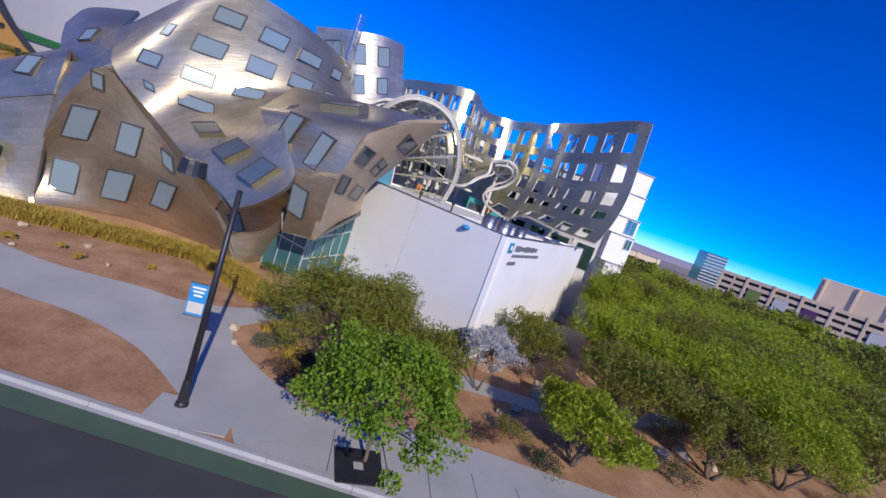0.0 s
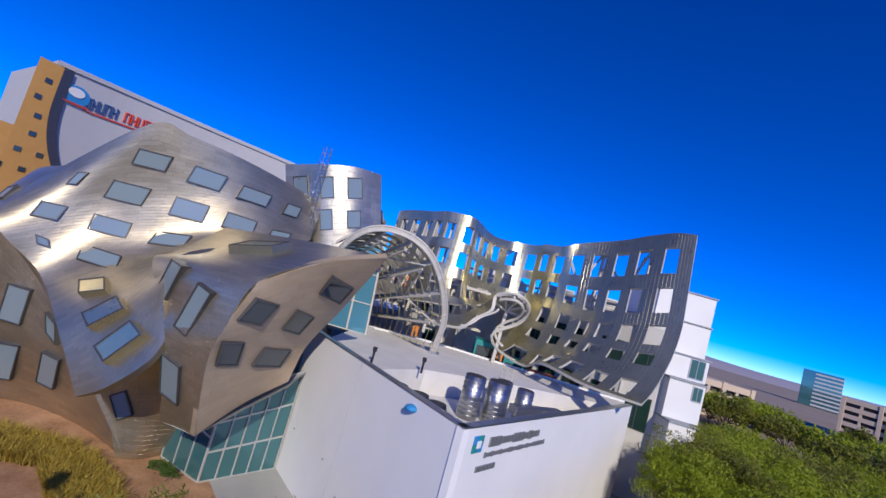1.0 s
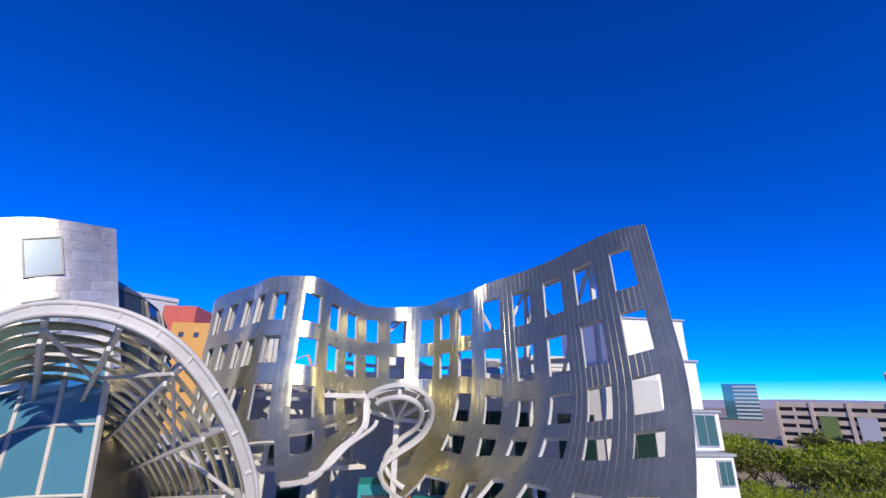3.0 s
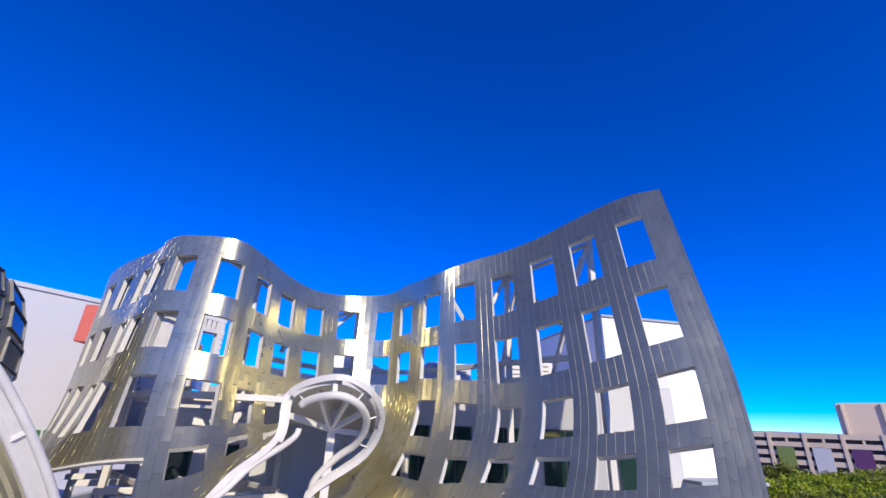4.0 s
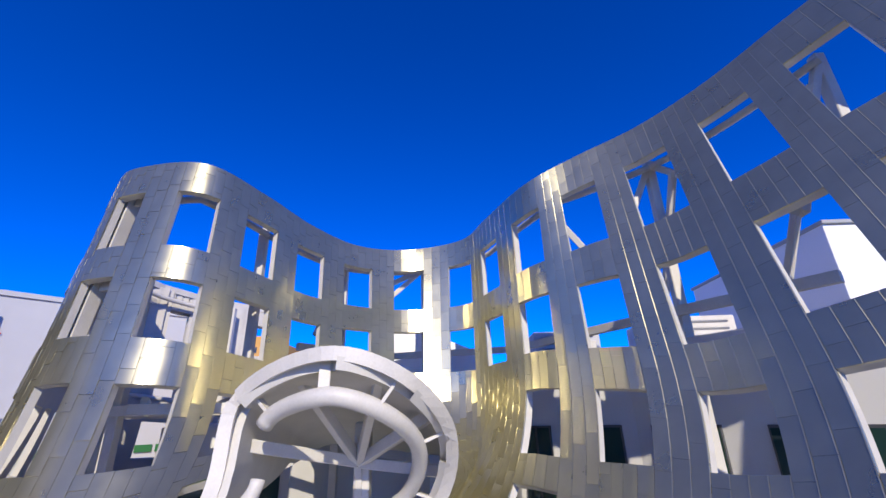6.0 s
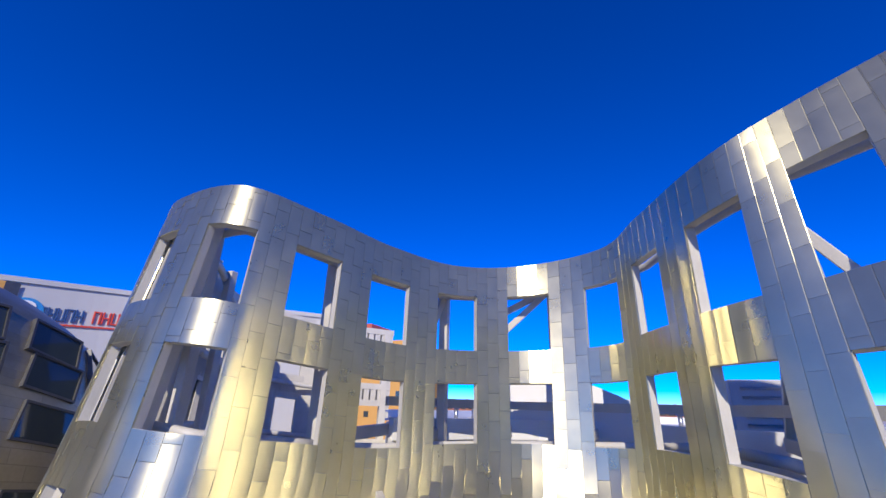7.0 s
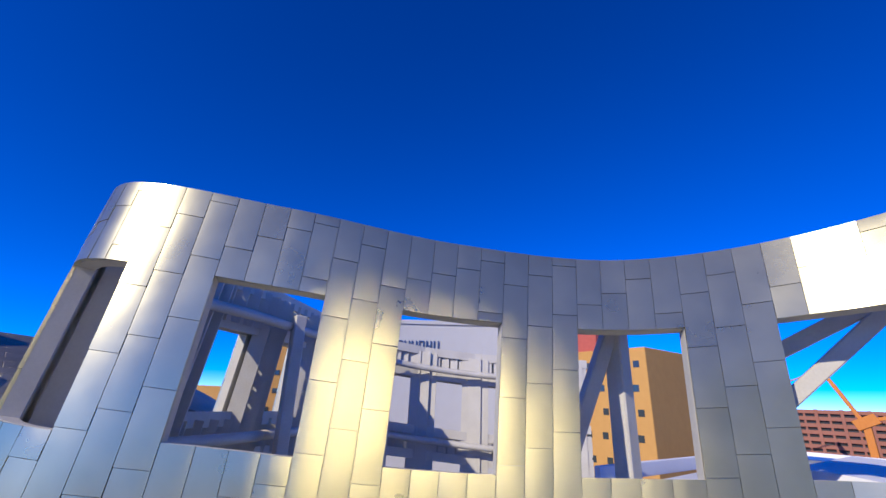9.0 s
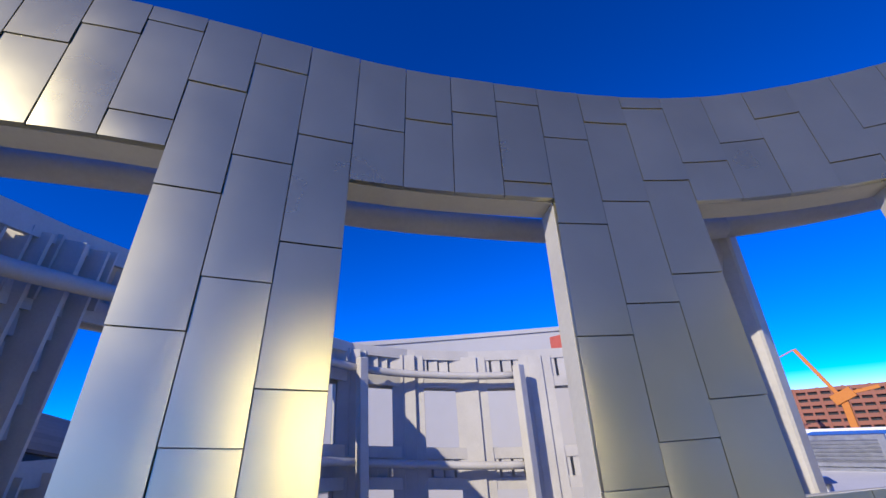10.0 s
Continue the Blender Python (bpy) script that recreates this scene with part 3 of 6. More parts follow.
def wall_run(bm, a, b, z0, z1, t):
    a, b = Vector((*a, 0)), Vector((*b, 0))
    d = (b - a).normalized()
    n = Vector((-d.y, d.x, 0)) * t
    vs = [bm.verts.new((p.x, p.y, z)) for z in (z0, z1) for p in (a, b, b + n, a + n)]
    for f in ((0, 1, 5, 4), (1, 2, 6, 5), (2, 3, 7, 6), (3, 0, 4, 7), (0, 3, 2, 1), (4, 5, 6, 7)):
        bm.faces.new([vs[i] for i in f])


def along(a, b, d, z, out=0.0):
    """A point d metres along a wall's line, held off its outer face."""
    v = Vector((b[0] - a[0], b[1] - a[1], 0)).normalized()
    n = Vector((v.y, -v.x, 0))
    return Vector((a[0], a[1], z)) + v * d + n * out


for a, b in ((BW, BS), (BS, BE)):
    bm = bmesh.new()
    wall_run(bm, a, b, G - 0.05, PARAPET, 0.35)
    part("wall", bm, WHITE, pav, "smooth white stucco wall")
    bm = bmesh.new()
    p, q = along(a, b, 0.04, PARAPET + 0.02, 0.03), along(a, b, (Vector(b) - Vector(a)).length - 0.04, PARAPET + 0.02, 0.03)
    wall_run(bm, p.xy, q.xy, PARAPET + 0.003, PARAPET + 0.06, 0.42)
    part("coping", bm, GALV, pav, "thin metal coping")
bm = bmesh.new()
prism(bm, [(-10.0, 19.4), (-6.2, 15.3), (-3.2, 19.6), (3.1, 23.4), (13.0, 27.6), (14.5, 31.2), (-2.9, 33.2), (-9.8, 31.2)], G, 7.42)
part("upper_roof", bm, ROOF, pav, "pale upper roof block with a stepped edge")
bm = bmesh.new()
prism(bm, [(-5.6, 14.6), (-1.1, 9.3), (12.6, 26.9), (3.1, 23.3), (-3.2, 19.5)], 5.6, 5.9)
part("sunken_roof", bm, ROOF, pav, "sunken white roof well behind the parapet")
bm = bmesh.new()
for a, b in (((-9.8, 31.0), (-2.9, 33.0)), ((-2.9, 33.0), (14.4, 31.0))):
    beam(bm, (*a, 7.46), (*b, 7.46), 0.3, 0.22)
part("roof_edge", bm, WHITE, pav, "white roof upstand")
# a hairline joint and a service door in the long wall
bm = bmesh.new()
beam(bm, along(BW, BS, 7.2, G + 0.1, 0.002), along(BW, BS, 7.2, PARAPET - 0.1, 0.002), 0.02, 0.02)
part("joint", bm, GREY, pav, "hairline vertical joint")
door = thing("service_door", label="grey flush service door in the white wall", category="door", kind="structure")
bm = bmesh.new()
a = along(BW, BS, 9.25, 0, 0.0)
d = (Vector(BS) - Vector(BW)).normalized()
turn = math.degrees(math.atan2(d.y, d.x))
add_box(bm, (2.05, 0.06, 2.25), pose(a.x, a.y, G + 1.15, 0, 0, turn), 0.01)
part("leaf", bm, material("grey_door_paint", (0.42, 0.42, 0.41), 0.5), door)
bm = bmesh.new()
h = along(BW, BS, 9.5, G + 1.1, 0.06)
add_box(bm, (0.16, 0.05, 0.05), pose(h.x, h.y, h.z, 0, 0, turn), 0.01)
part("handle", bm, GALV, door, "steel lever handle")
for d0, z in ((2.0, 2.0), (6.2, 2.2), (7.6, 0.4)):
    light = thing("wall_fitting", along(BW, BS, d0, z, 0.04), turn, "small grey fitting on the white wall", "fitting", "fittings on the long wall")
    bm = bmesh.new()
    add_box(bm, (0.14, 0.1, 0.08), Matrix(), 0.02)
    part("body", bm, GREY, light)
bm = bmesh.new()
bmesh.ops.create_uvsphere(bm, u_segments=16, v_segments=10, radius=0.3, matrix=Matrix.Translation(along(BW, BS, 12.2, 7.35, 0.12)) @ Matrix.Diagonal((1, 1, 0.55, 1)))
tagged(part("wall_sign_disc", bm, BLUE, None, "", True), "dark blue disc fitted to the parapet", "fitting")

# roof things
for x, y, r, z1 in ((-0.2, 17.4, 0.62, 8.35), (1.3, 17.9, 0.66, 8.3), (1.9, 19.7, 0.5, 8.15), (3.2, 19.2, 0.52, 8.05)):
    duct = thing("exhaust_duct", (x, y, 5.9), 0, "round galvanised exhaust duct standing in the roof well", "duct", "ducts in the roof well")
    bm = bmesh.new()
    tube(bm, [(0, 0, 0.0), (0, 0, z1 - 5.9)], r, 24)
    for k in range(1, 9):
        tube(bm, [(0, 0, k * (z1 - 5.9) / 9 - 0.02), (0, 0, k * (z1 - 5.9) / 9 + 0.02)], r + 0.025, 24)
    part("shaft", bm, GALV, duct, "", True)
    # the shaft is closed; this dark disc paints the shade of its mouth
    bm = bmesh.new()
    bmesh.ops.create_cone(bm, cap_ends=True, segments=24, radius1=r - 0.06, radius2=r - 0.06, depth=0.03, matrix=Matrix.Translation((0, 0, z1 - 5.9 + 0.01)))
    part("mouth", bm, DARK, duct, "dark disc standing in for the shaded mouth")
duct = thing("flat_duct", (4.0, 18.6, 7.1), 35, "flat galvanised duct across the roof well", "duct")
bm = bmesh.new()
add_box(bm, (4.2, 0.7, 0.5), Matrix(), 0.03)
part("body", bm, GALV, duct)
for x, y in ((-4.2, 13.8), (-3.1, 13.2), (-2.2, 12.4)):
    fan = thing("roof_fan", (x, y, 7.0), 20, "low black roof fan behind the parapet", "fan", "fans behind the parapet")
    bm = bmesh.new()
    bmesh.ops.create_cone(bm, cap_ends=True, segments=20, radius1=0.6, radius2=0.45, depth=0.5, matrix=Matrix.Translation((0, 0, 0.25)))
    part("hood", bm, BLACK, fan)
    bm = bmesh.new()
    tube(bm, [(0, 0, -1.1), (0, 0, 0.0)], 0.4, 16)
    part("stem", bm, GALV, fan)
for x, y in ((-6.3, 16.9), (-3.4, 18.2)):
    pipe = thing("vent_pipe", (x, y, 7.42), 0, "short black vent pipe on the roof", "pipe", "vent pipes on the roof")
    bm = bmesh.new()
    tube(bm, [(0, 0, 0), (0, 0, 0.75)], 0.07, 10)
    tube(bm, [(0, 0, 0.7), (0, 0, 0.95)], 0.13, 10)
    part("stack", bm, BLACK, pipe)
lad = thing("roof_ladder", (2.6, 22.6, 7.3), 30, "white steel ladder rail at the roof step", "ladder")
for k in (-0.3, 0.3):
    bm = bmesh.new()
    tube(bm, [(k, 0, -1.4), (k, 0, 1.1), (k, 0.5, 1.1), (k, 0.5, 0.2)], 0.035, 6)
    part("rail", bm, WHITE_STEEL, lad)
for z in np.arange(-1.2, 1.1, 0.3):
    bm = bmesh.new()
    tube(bm, [(-0.3, 0, z), (0.3, 0, z)], 0.025, 6)
    part("rung", bm, WHITE_STEEL, lad)

# the sign on the prow wall: the mark as plain shapes, the names as bars
sd = (Vector(BE) - Vector(BS)).normalized()
sturn = math.degrees(math.atan2(sd.y, sd.x))


def on_prow(d, z, out):
    p = along(BS, BE, d, z, out)
    return pose(p.x, p.y, p.z, 0, 0, sturn)


sign = thing("wall_sign", label="raised grey lettering bars beside a blue and white square mark", category="sign")
for k, (dx, dz, w, h, m) in enumerate(((0.0, 0.16, 0.34, 0.34, BLUE), (0.34, 0.16, 0.34, 0.34, TEAL), (0.0, -0.18, 0.34, 0.34, TEAL), (0.34, -0.18, 0.34, 0.34, BLUE))):
    bm = bmesh.new()
    add_box(bm, (w - 0.01, 0.08, h - 0.01), on_prow(1.05 + dx, 7.16 + dz, 0.05), 0.015)
    part("mark_quarter", bm, m, sign)
bm = bmesh.new()
add_box(bm, (0.3, 0.05, 0.3), on_prow(1.22, 7.15, 0.1), 0.02)
part("mark_centre", bm, WHITE, sign, "white square")
rng = random.Random(3)
for d0, d1, z, h in ((2.15, 6.5, 7.14, 0.4), (1.95, 7.6, 6.62, 0.22), (1.55, 2.9, 6.08, 0.32)):
    x = d0
    while x < d1:
        w = rng.uniform(0.5, 1.2) * h * 0.9
        bm = bmesh.new()
        add_box(bm, (w, 0.07, h * rng.choice((0.72, 0.72, 1.0))), on_prow(x + w / 2, z, 0.05), 0.01)
        part("letter_bar", bm, LETTER_GREY, sign)
        x += w + h * 0.18

# ---- stacked white boxes beside the canopy ----
stack = thing("stacked_block", label="white stucco block of shifted storeys with glazed slots", category="building")

TIERS = [(17.6, 19.9, 29.2, 44.0, G, 7.3), (17.6, 20.8, 30.6, 44.0, 7.3, 10.8), (17.7, 21.5, 32.0, 44.0, 10.8, 13.0), (17.8, 22.3, 34.2, 44.0, 13.0, 16.1), (18.0, 23.9, 37.0, 46.0, 16.1, 19.4)]
for x0, x1, y0, y1, z0, z1 in TIERS:
    bm = bmesh.new()
    box_between(bm, x0, x1, y0, y1, z0, z1 - 0.14, 0.02)
    part("storey", bm, WHITE, stack)
    bm = bmesh.new()
    box_between(bm, x0 - 0.08, x1 + 0.12, y0 - 0.12, y1 + 0.08, z1 - 0.14, z1 - 0.004, 0.01)
    part("ledge", bm, GREY, stack, "thin grey metal ledge")
for x0, x1, y, z0, z1, cols in ((19.8, 21.2, 31.98, 11.0, 12.8, 2), (19.7, 20.6, 30.58, 9.2, 10.5, 2)):
    bm = bmesh.new()
    box_between(bm, x0, x1, y - 0.06, y, z0, z1, 0.01)
    slot = part("window", bm, MULLION, stack, "pale frame with teal glazing")
    for k in range(cols):
        w = (x1 - x0 - 0.1) / cols
        bm = bmesh.new()
        box_between(bm, x0 + 0.08 + k * w, x0 + 0.02 + (k + 1) * w, y - 0.085, y - 0.064, z0 + 0.08, z1 - 0.08)
        part("pane", bm, PANE_TEAL, slot)
for i, (y0, y1, z0, z1) in enumerate(((31.2, 34.0, 8.0, 10.4), (33.0, 36.5, 11.1, 12.8), (35.0, 38.5, 13.4, 15.7))):
    x = (20.8, 21.5, 22.3)[i]
    bm = bmesh.new()
    box_between(bm, x, x + 0.06, y0, y1, z0, z1, 0.01)
    slot = part("window", bm, MULLION, stack, "pale frame with teal glazing")
    for k in range(4):
        w = (y1 - y0 - 0.1) / 4
        bm = bmesh.new()
        box_between(bm, x + 0.064, x + 0.085, y0 + 0.08 + k * w, y0 + 0.02 + (k + 1) * w, z0 + 0.08, z1 - 0.08)
        part("pane", bm, PANE_TEAL, slot)


# ---- the steel-clad office ----
UPPER = cage([[(-17.66, 10.90, 3.68), (-16.26, 10.30, 4.53), (-15.20, 10.10, 5.51), (-14.61, 10.30, 6.35), (-14.46, 10.60, 7.10)],
          [(-21.17, 13.00, 5.33), (-19.92, 13.20, 6.86), (-18.56, 13.20, 8.00), (-17.41, 12.90, 9.35), (-16.57, 12.60, 10.43)],
          [(-25.32, 15.20, 7.34), (-23.36, 16.20, 8.87), (-21.26, 17.00, 9.73), (-19.01, 17.60, 10.86), (-15.88, 18.50, 11.94)],
          [(-27.45, 14.00, 9.59), (-24.93, 16.60, 11.61), (-21.25, 18.00, 13.14), (-17.96, 20.00, 13.89), (-14.34, 23.50, 13.20)],
          [(-28.89, 16.50, 12.08), (-23.38, 16.60, 17.32), (-21.27, 17.60, 17.50), (-18.38, 20.50, 17.27), (-15.51, 25.50, 16.75)]])
UPPER_WINDOWS = [(0.363, 0.893, 1.83, 1.08, -9, -23), (0.589, 0.865, 1.95, 1.16, -7, -18), (0.766, 0.848, 2.07, 1.03, 4, -12), (0.905, 0.871, 1.31, 1.09, 11,
          -15), (0.339, 0.791, 2.02, 1.24, -19, -34), (0.563, 0.725, 1.94, 1.22, -16, -22), (0.777, 0.686, 1.92, 1.11, -2, -9), (0.917, 0.695, 1.49, 1.06, 14,
          -12), (0.128, 0.758, 1.17, 0.99, -29, -46), (0.319, 0.658, 2.06, 1.02, -22, -24), (0.588, 0.569, 2.01, 0.98, -17, -32), (0.268, 0.493, 2.49, 1.17,
          -36, -10), (0.089, 0.629, 0.64, 0.53, -41, -8), (0.151, 0.870, 0.53, 0.96, -26, -61)]
SKYLIGHTS = [(0.254, 0.336, 1.66, 1.34, -27, 11), (0.343, 0.210, 1.87, 1.35, 5, 29), (0.475, 0.092, 2.00, 1.47, 8, 30)]
LOWER = cage([[(-31.12, 14.80, -0.90), (-29.17, 16.66, -0.90), (-26.05, 17.95, -0.90), (-21.76, 17.40, -0.90), (-17.62, 15.65, -0.90)],
          [(-31.92, 15.60, 1.46), (-29.60, 16.20, 3.09), (-26.26, 16.20, 3.48), (-22.67, 15.80, 2.75), (-18.58, 15.20, 0.63)],
          [(-29.85, 14.40, 6.77), (-28.00, 14.20, 9.26), (-25.97, 15.60, 7.15), (-22.58, 15.00, 4.80), (-19.74, 14.60, 2.51)]])
LOWER_WINDOWS = [(0.216, 0.704, 1.47, 2.58, -26, -44), (0.471, 0.711, 1.41, 2.21, 17, 11), (0.189, 0.316, 1.50, 2.28, -21, -22), (0.435, 0.286, 1.77, 2.56, 2,
          -16), (0.662, 0.349, 1.39, 2.61, 7, -13), (0.681, 0.822, 1.07, 1.17, 5, 40), (0.239, 0.930, 0.68, 1.09, -23, -13)]
HOOD = cage([[(-14.66, 12.60, 2.92), (-13.53, 12.20, 3.05), (-12.36, 11.60, 3.22)],
          [(-14.50, 10.70, 7.08), (-13.25, 10.30, 7.07), (-12.06, 10.00, 7.03)],
          [(-16.02, 11.80, 8.38), (-13.77, 10.40, 8.49), (-11.60, 9.60, 8.63)],
          [(-18.28, 13.60, 10.02), (-14.52, 11.00, 10.63), (-11.03, 10.00, 10.82)],
          [(-18.60, 15.50, 10.50), (-14.60, 14.30, 11.50), (-8.95, 11.62, 12.43)],
          [(-17.70, 18.20, 12.60), (-11.40, 16.30, 13.20), (-6.50, 13.10, 13.42)]])
HOOD_WINDOWS = [(-0.062, 0.528, 1.01, 1.23, -20, -41), (0.254, 0.506, 1.36, 2.38, -10, -35), (0.596, 0.436, 0.99, 2.33, -16, -24), (0.212, 0.114, 1.16, 2.24,
          -19, -10)]
SCALES = cage([[(-12.36, 11.60, 3.22), (-11.50, 13.80, 4.40), (-10.40, 16.20, 5.30)],
          [(-12.06, 10.00, 7.03), (-11.00, 13.00, 7.20), (-10.20, 17.00, 7.30)],
          [(-11.60, 9.60, 8.63), (-10.00, 12.40, 9.60), (-8.60, 15.60, 9.90)],
          [(-11.03, 10.00, 10.82), (-8.90, 11.60, 12.40), (-6.50, 13.10, 13.40)]])
SCALE_WINDOWS = [(0.177, 0.742, 1.32, 1.2, -30, -42), (0.622, 0.584, 1.77, 1.32, -17, -1), (0.762, 0.813, 1.96, 1.26, -24, -6), (0.159, 0.376, 1.27, 1.37, -8, 14), (0.617, 0.294, 2.67, 1.08, -11, -9)]
TOWER = cage([[(-17.12, 27.60, 11.68), (-14.97, 26.00, 12.26), (-11.92, 26.40, 13.39), (-9.80, 28.30, 14.36)],
          [(-19.72, 27.60, 19.19), (-16.16, 25.80, 19.65), (-13.55, 26.40, 20.33), (-11.60, 28.30, 20.71)]])
TOWER_WINDOWS = [(0.172, 0.748, 1.84, 1.88, 2, 16), (0.432, 0.741, 1.10, 1.78, 2, 3), (0.693, 0.748, 1.29, 1.76, 6, 3), (0.461, 0.380, 1.02, 1.70, 2, -0),
          (0.701, 0.381, 1.17, 1.47, 3, -1)]
WEST_ROOF = cage([[(-36.00, 15.50, 3.97), (-34.69, 15.50, 4.91), (-31.13, 15.20, 6.52)],
          [(-37.55, 16.50, 5.18), (-36.38, 16.60, 6.35), (-31.37, 16.00, 9.19)],
          [(-40.52, 19.00, 5.26), (-38.29, 19.00, 6.71), (-33.44, 19.00, 9.65)]])
WEST_WALL = cage([[(-33.18, 14.39, -0.90), (-32.01, 14.73, -0.90), (-31.03, 15.09, -0.90)],
          [(-36.11, 15.60, 3.95), (-34.80, 15.60, 4.89), (-31.23, 15.30, 6.50)]])
BACK_CURL = cage([[(-31.41, 16.00, 8.06), (-28.87, 15.50, 9.64), (-28.93, 17.00, 11.61)],
          [(-33.93, 19.00, 9.78), (-31.59, 18.00, 11.39), (-29.73, 18.00, 12.26)],
          [(-35.98, 22.00, 11.32), (-34.58, 22.00, 13.00), (-30.14, 20.00, 13.86)]])


def tangent_frame(at, u, v):
    n = normal_at(at, u, v)
    e1 = (at(u + 0.01, v) - at(u - 0.01, v)).normalized()
    return at(u, v), e1, n.cross(e1).normalized(), n


def quad_window(at, spec, parent, pane=PANE, frame=FRAME, proud=0.13, bar=0.07, deep=0.35, side=None):
    """A skewed window in a bent sheet: sizes and slants given in the sheet's plane."""
    u, v, w, h, a, b = spec
    c, e1, e2, n = tangent_frame(at, u, v)
    wd = math.cos(radians(a)) * e1 + math.sin(radians(a)) * e2
    hd = math.cos(radians(b + 90)) * e1 + math.sin(radians(b + 90)) * e2
    cs = ((-1, -1), (1, -1), (1, 1), (-1, 1))
    pts = [c + wd * w / 2 * i + hd * h / 2 * j for i, j in cs]
    inn = [c + wd * (w / 2 - bar) * i + hd * (h / 2 - bar) * j for i, j in cs]
    bm = bmesh.new()
    rings = [[bm.verts.new(p + n * d) for p in q] for q, d in ((pts, -deep), (pts, proud), (inn, proud), (inn, proud - 0.09))]
    for r0, r1 in zip(rings, rings[1:]):
        for k in range(4):
            j = (k + 1) % 4
            bm.faces.new((r0[k], r0[j], r1[j], r1[k]))
    win = part("window", bm, frame, parent)
    bm = bmesh.new()
    f = [bm.verts.new(p + n * (proud - 0.05)) for p in inn]
    g = [bm.verts.new(p + n * (proud - 0.08)) for p in inn]
    bm.faces.new(f)
    bm.faces.new(g[::-1])
    part("pane", bm, pane, win)
    if side:
        bm = bmesh.new()
        lo = [bm.verts.new(p + (p - c) * 0.06 - n * deep) for p in pts]
        hi = [bm.verts.new(p + (p - c) * 0.03 + n * (proud - 0.04)) for p in pts]
        for k in range(4):
            j = (k + 1) % 4
            bm.faces.new((lo[k], lo[j], hi[j], hi[k]))
        bm.faces.new(hi)
        part("upstand", bm, side, win, "polished steel skylight box")
    return win


def seam_sheet(name, at, mat, parent, label, size, steps=(48, 40), thick=0.3):
    return skin(name, at, [], mat, parent, label, steps, size, thick=thick)


office = thing("steel_office", label="office of crumpled stainless steel sheets with scattered skewed windows", category="building")
seam_sheet("tilted_wall", UPPER, STEEL_SKIN, office, "tilted wall of brushed steel shingles ending in a tongue", (13, 24))
seam_sheet("lower_wall", LOWER, STEEL_SKIN, office, "concave wall of steel shingles reflecting warm ground", (15, 9))
seam_sheet("hood", HOOD, STEEL_SKIN, office, "barrel hood of steel shingles", (8, 22), thick=0.06)
seam_sheet("scaled_wall", SCALES, STEEL_TAN, office, "end wall of satin tan metal shingles", (7, 9))
seam_sheet("west_roof", WEST_ROOF, STEEL_SKIN, office, "low curling steel roof", (7, 7))
seam_sheet("west_wall", WEST_WALL, STEEL_SKIN, office, "steel wall beside the double door", (5, 6))
seam_sheet("curled_roof", BACK_CURL, STEEL_SKIN, office, "steel sheet curling over the back", (6, 9))
RECESS = cage([[(-18.0, 15.5, G), (-17.1, 15.9, G), (-16.4, 17.0, G)],
               [(-18.9, 15.2, 1.2), (-17.2, 15.6, 1.4), (-15.6, 16.6, 1.6)],
               [(-19.9, 14.4, 3.4), (-17.4, 14.4, 4.6), (-14.9, 14.8, 4.4)],
               [(-20.4, 13.9, 5.4), (-17.6, 13.1, 6.4), (-14.7, 12.8, 5.4)]])
seam_sheet("recess_wall", RECESS, STEEL_SKIN, office, "hollow steel wall under the tongue", (5, 8), (20, 20))
for spec in UPPER_WINDOWS:
    quad_window(UPPER, spec, office)
for spec in SKYLIGHTS:
    quad_window(UPPER, spec, office, proud=0.42, side=STEEL)
for spec in LOWER_WINDOWS:
    quad_window(LOWER, spec, office, proud=0.2)
for spec in HOOD_WINDOWS[1:]:
    quad_window(HOOD, spec, office)
quad_window(HOOD, (0.60, 0.83, 2.6, 1.3, 10, 0), office, proud=0.5, side=STEEL)
for spec in SCALE_WINDOWS:
    quad_window(SCALES, spec, office, PANE_DARK)
quad_window(WEST_ROOF, (0.45, 0.55, 1.3, 1.5, -20, -30), office)
quad_window(WEST_ROOF, (0.80, 0.42, 1.3, 1.5, -20, -30), office)
quad_window(BACK_CURL, (0.45, 0.40, 1.3, 1.1, -20, -30), office)
quad_window(RECESS, (0.22, 0.42, 0.9, 1.5, 20, 10), office)

FOLD = cage([[(-31.25, 15.15, G), (-31.05, 14.80, G)], [(-31.70, 15.50, 1.5), (-31.90, 15.60, 1.46)], [(-31.25, 15.40, 6.5), (-29.85, 14.42, 6.77)], [(-31.40, 16.10, 8.8), (-28.20, 14.60, 9.3)]])
seam_sheet("folded_wall", FOLD, STEEL_SKIN, office, "narrow steel fold between the walls", (2, 10), (8, 24))
UNDERSIDE = cage([[(-29.85, 14.45, 6.77), (-28.00, 14.25, 9.20), (-25.97, 15.60, 7.12), (-22.58, 15.02, 4.78), (-19.74, 14.62, 2.50)],
                  [(-28.60, 16.10, 11.4), (-27.40, 14.15, 9.55), (-25.28, 15.30, 7.30), (-21.15, 13.15, 5.28), (-18.60, 12.00, 3.95)]])
seam_sheet("overhang_soffit", UNDERSIDE, STEEL_SKIN, office, "steel soffit under the tilted wall", (14, 2), (30, 6), 0.05)

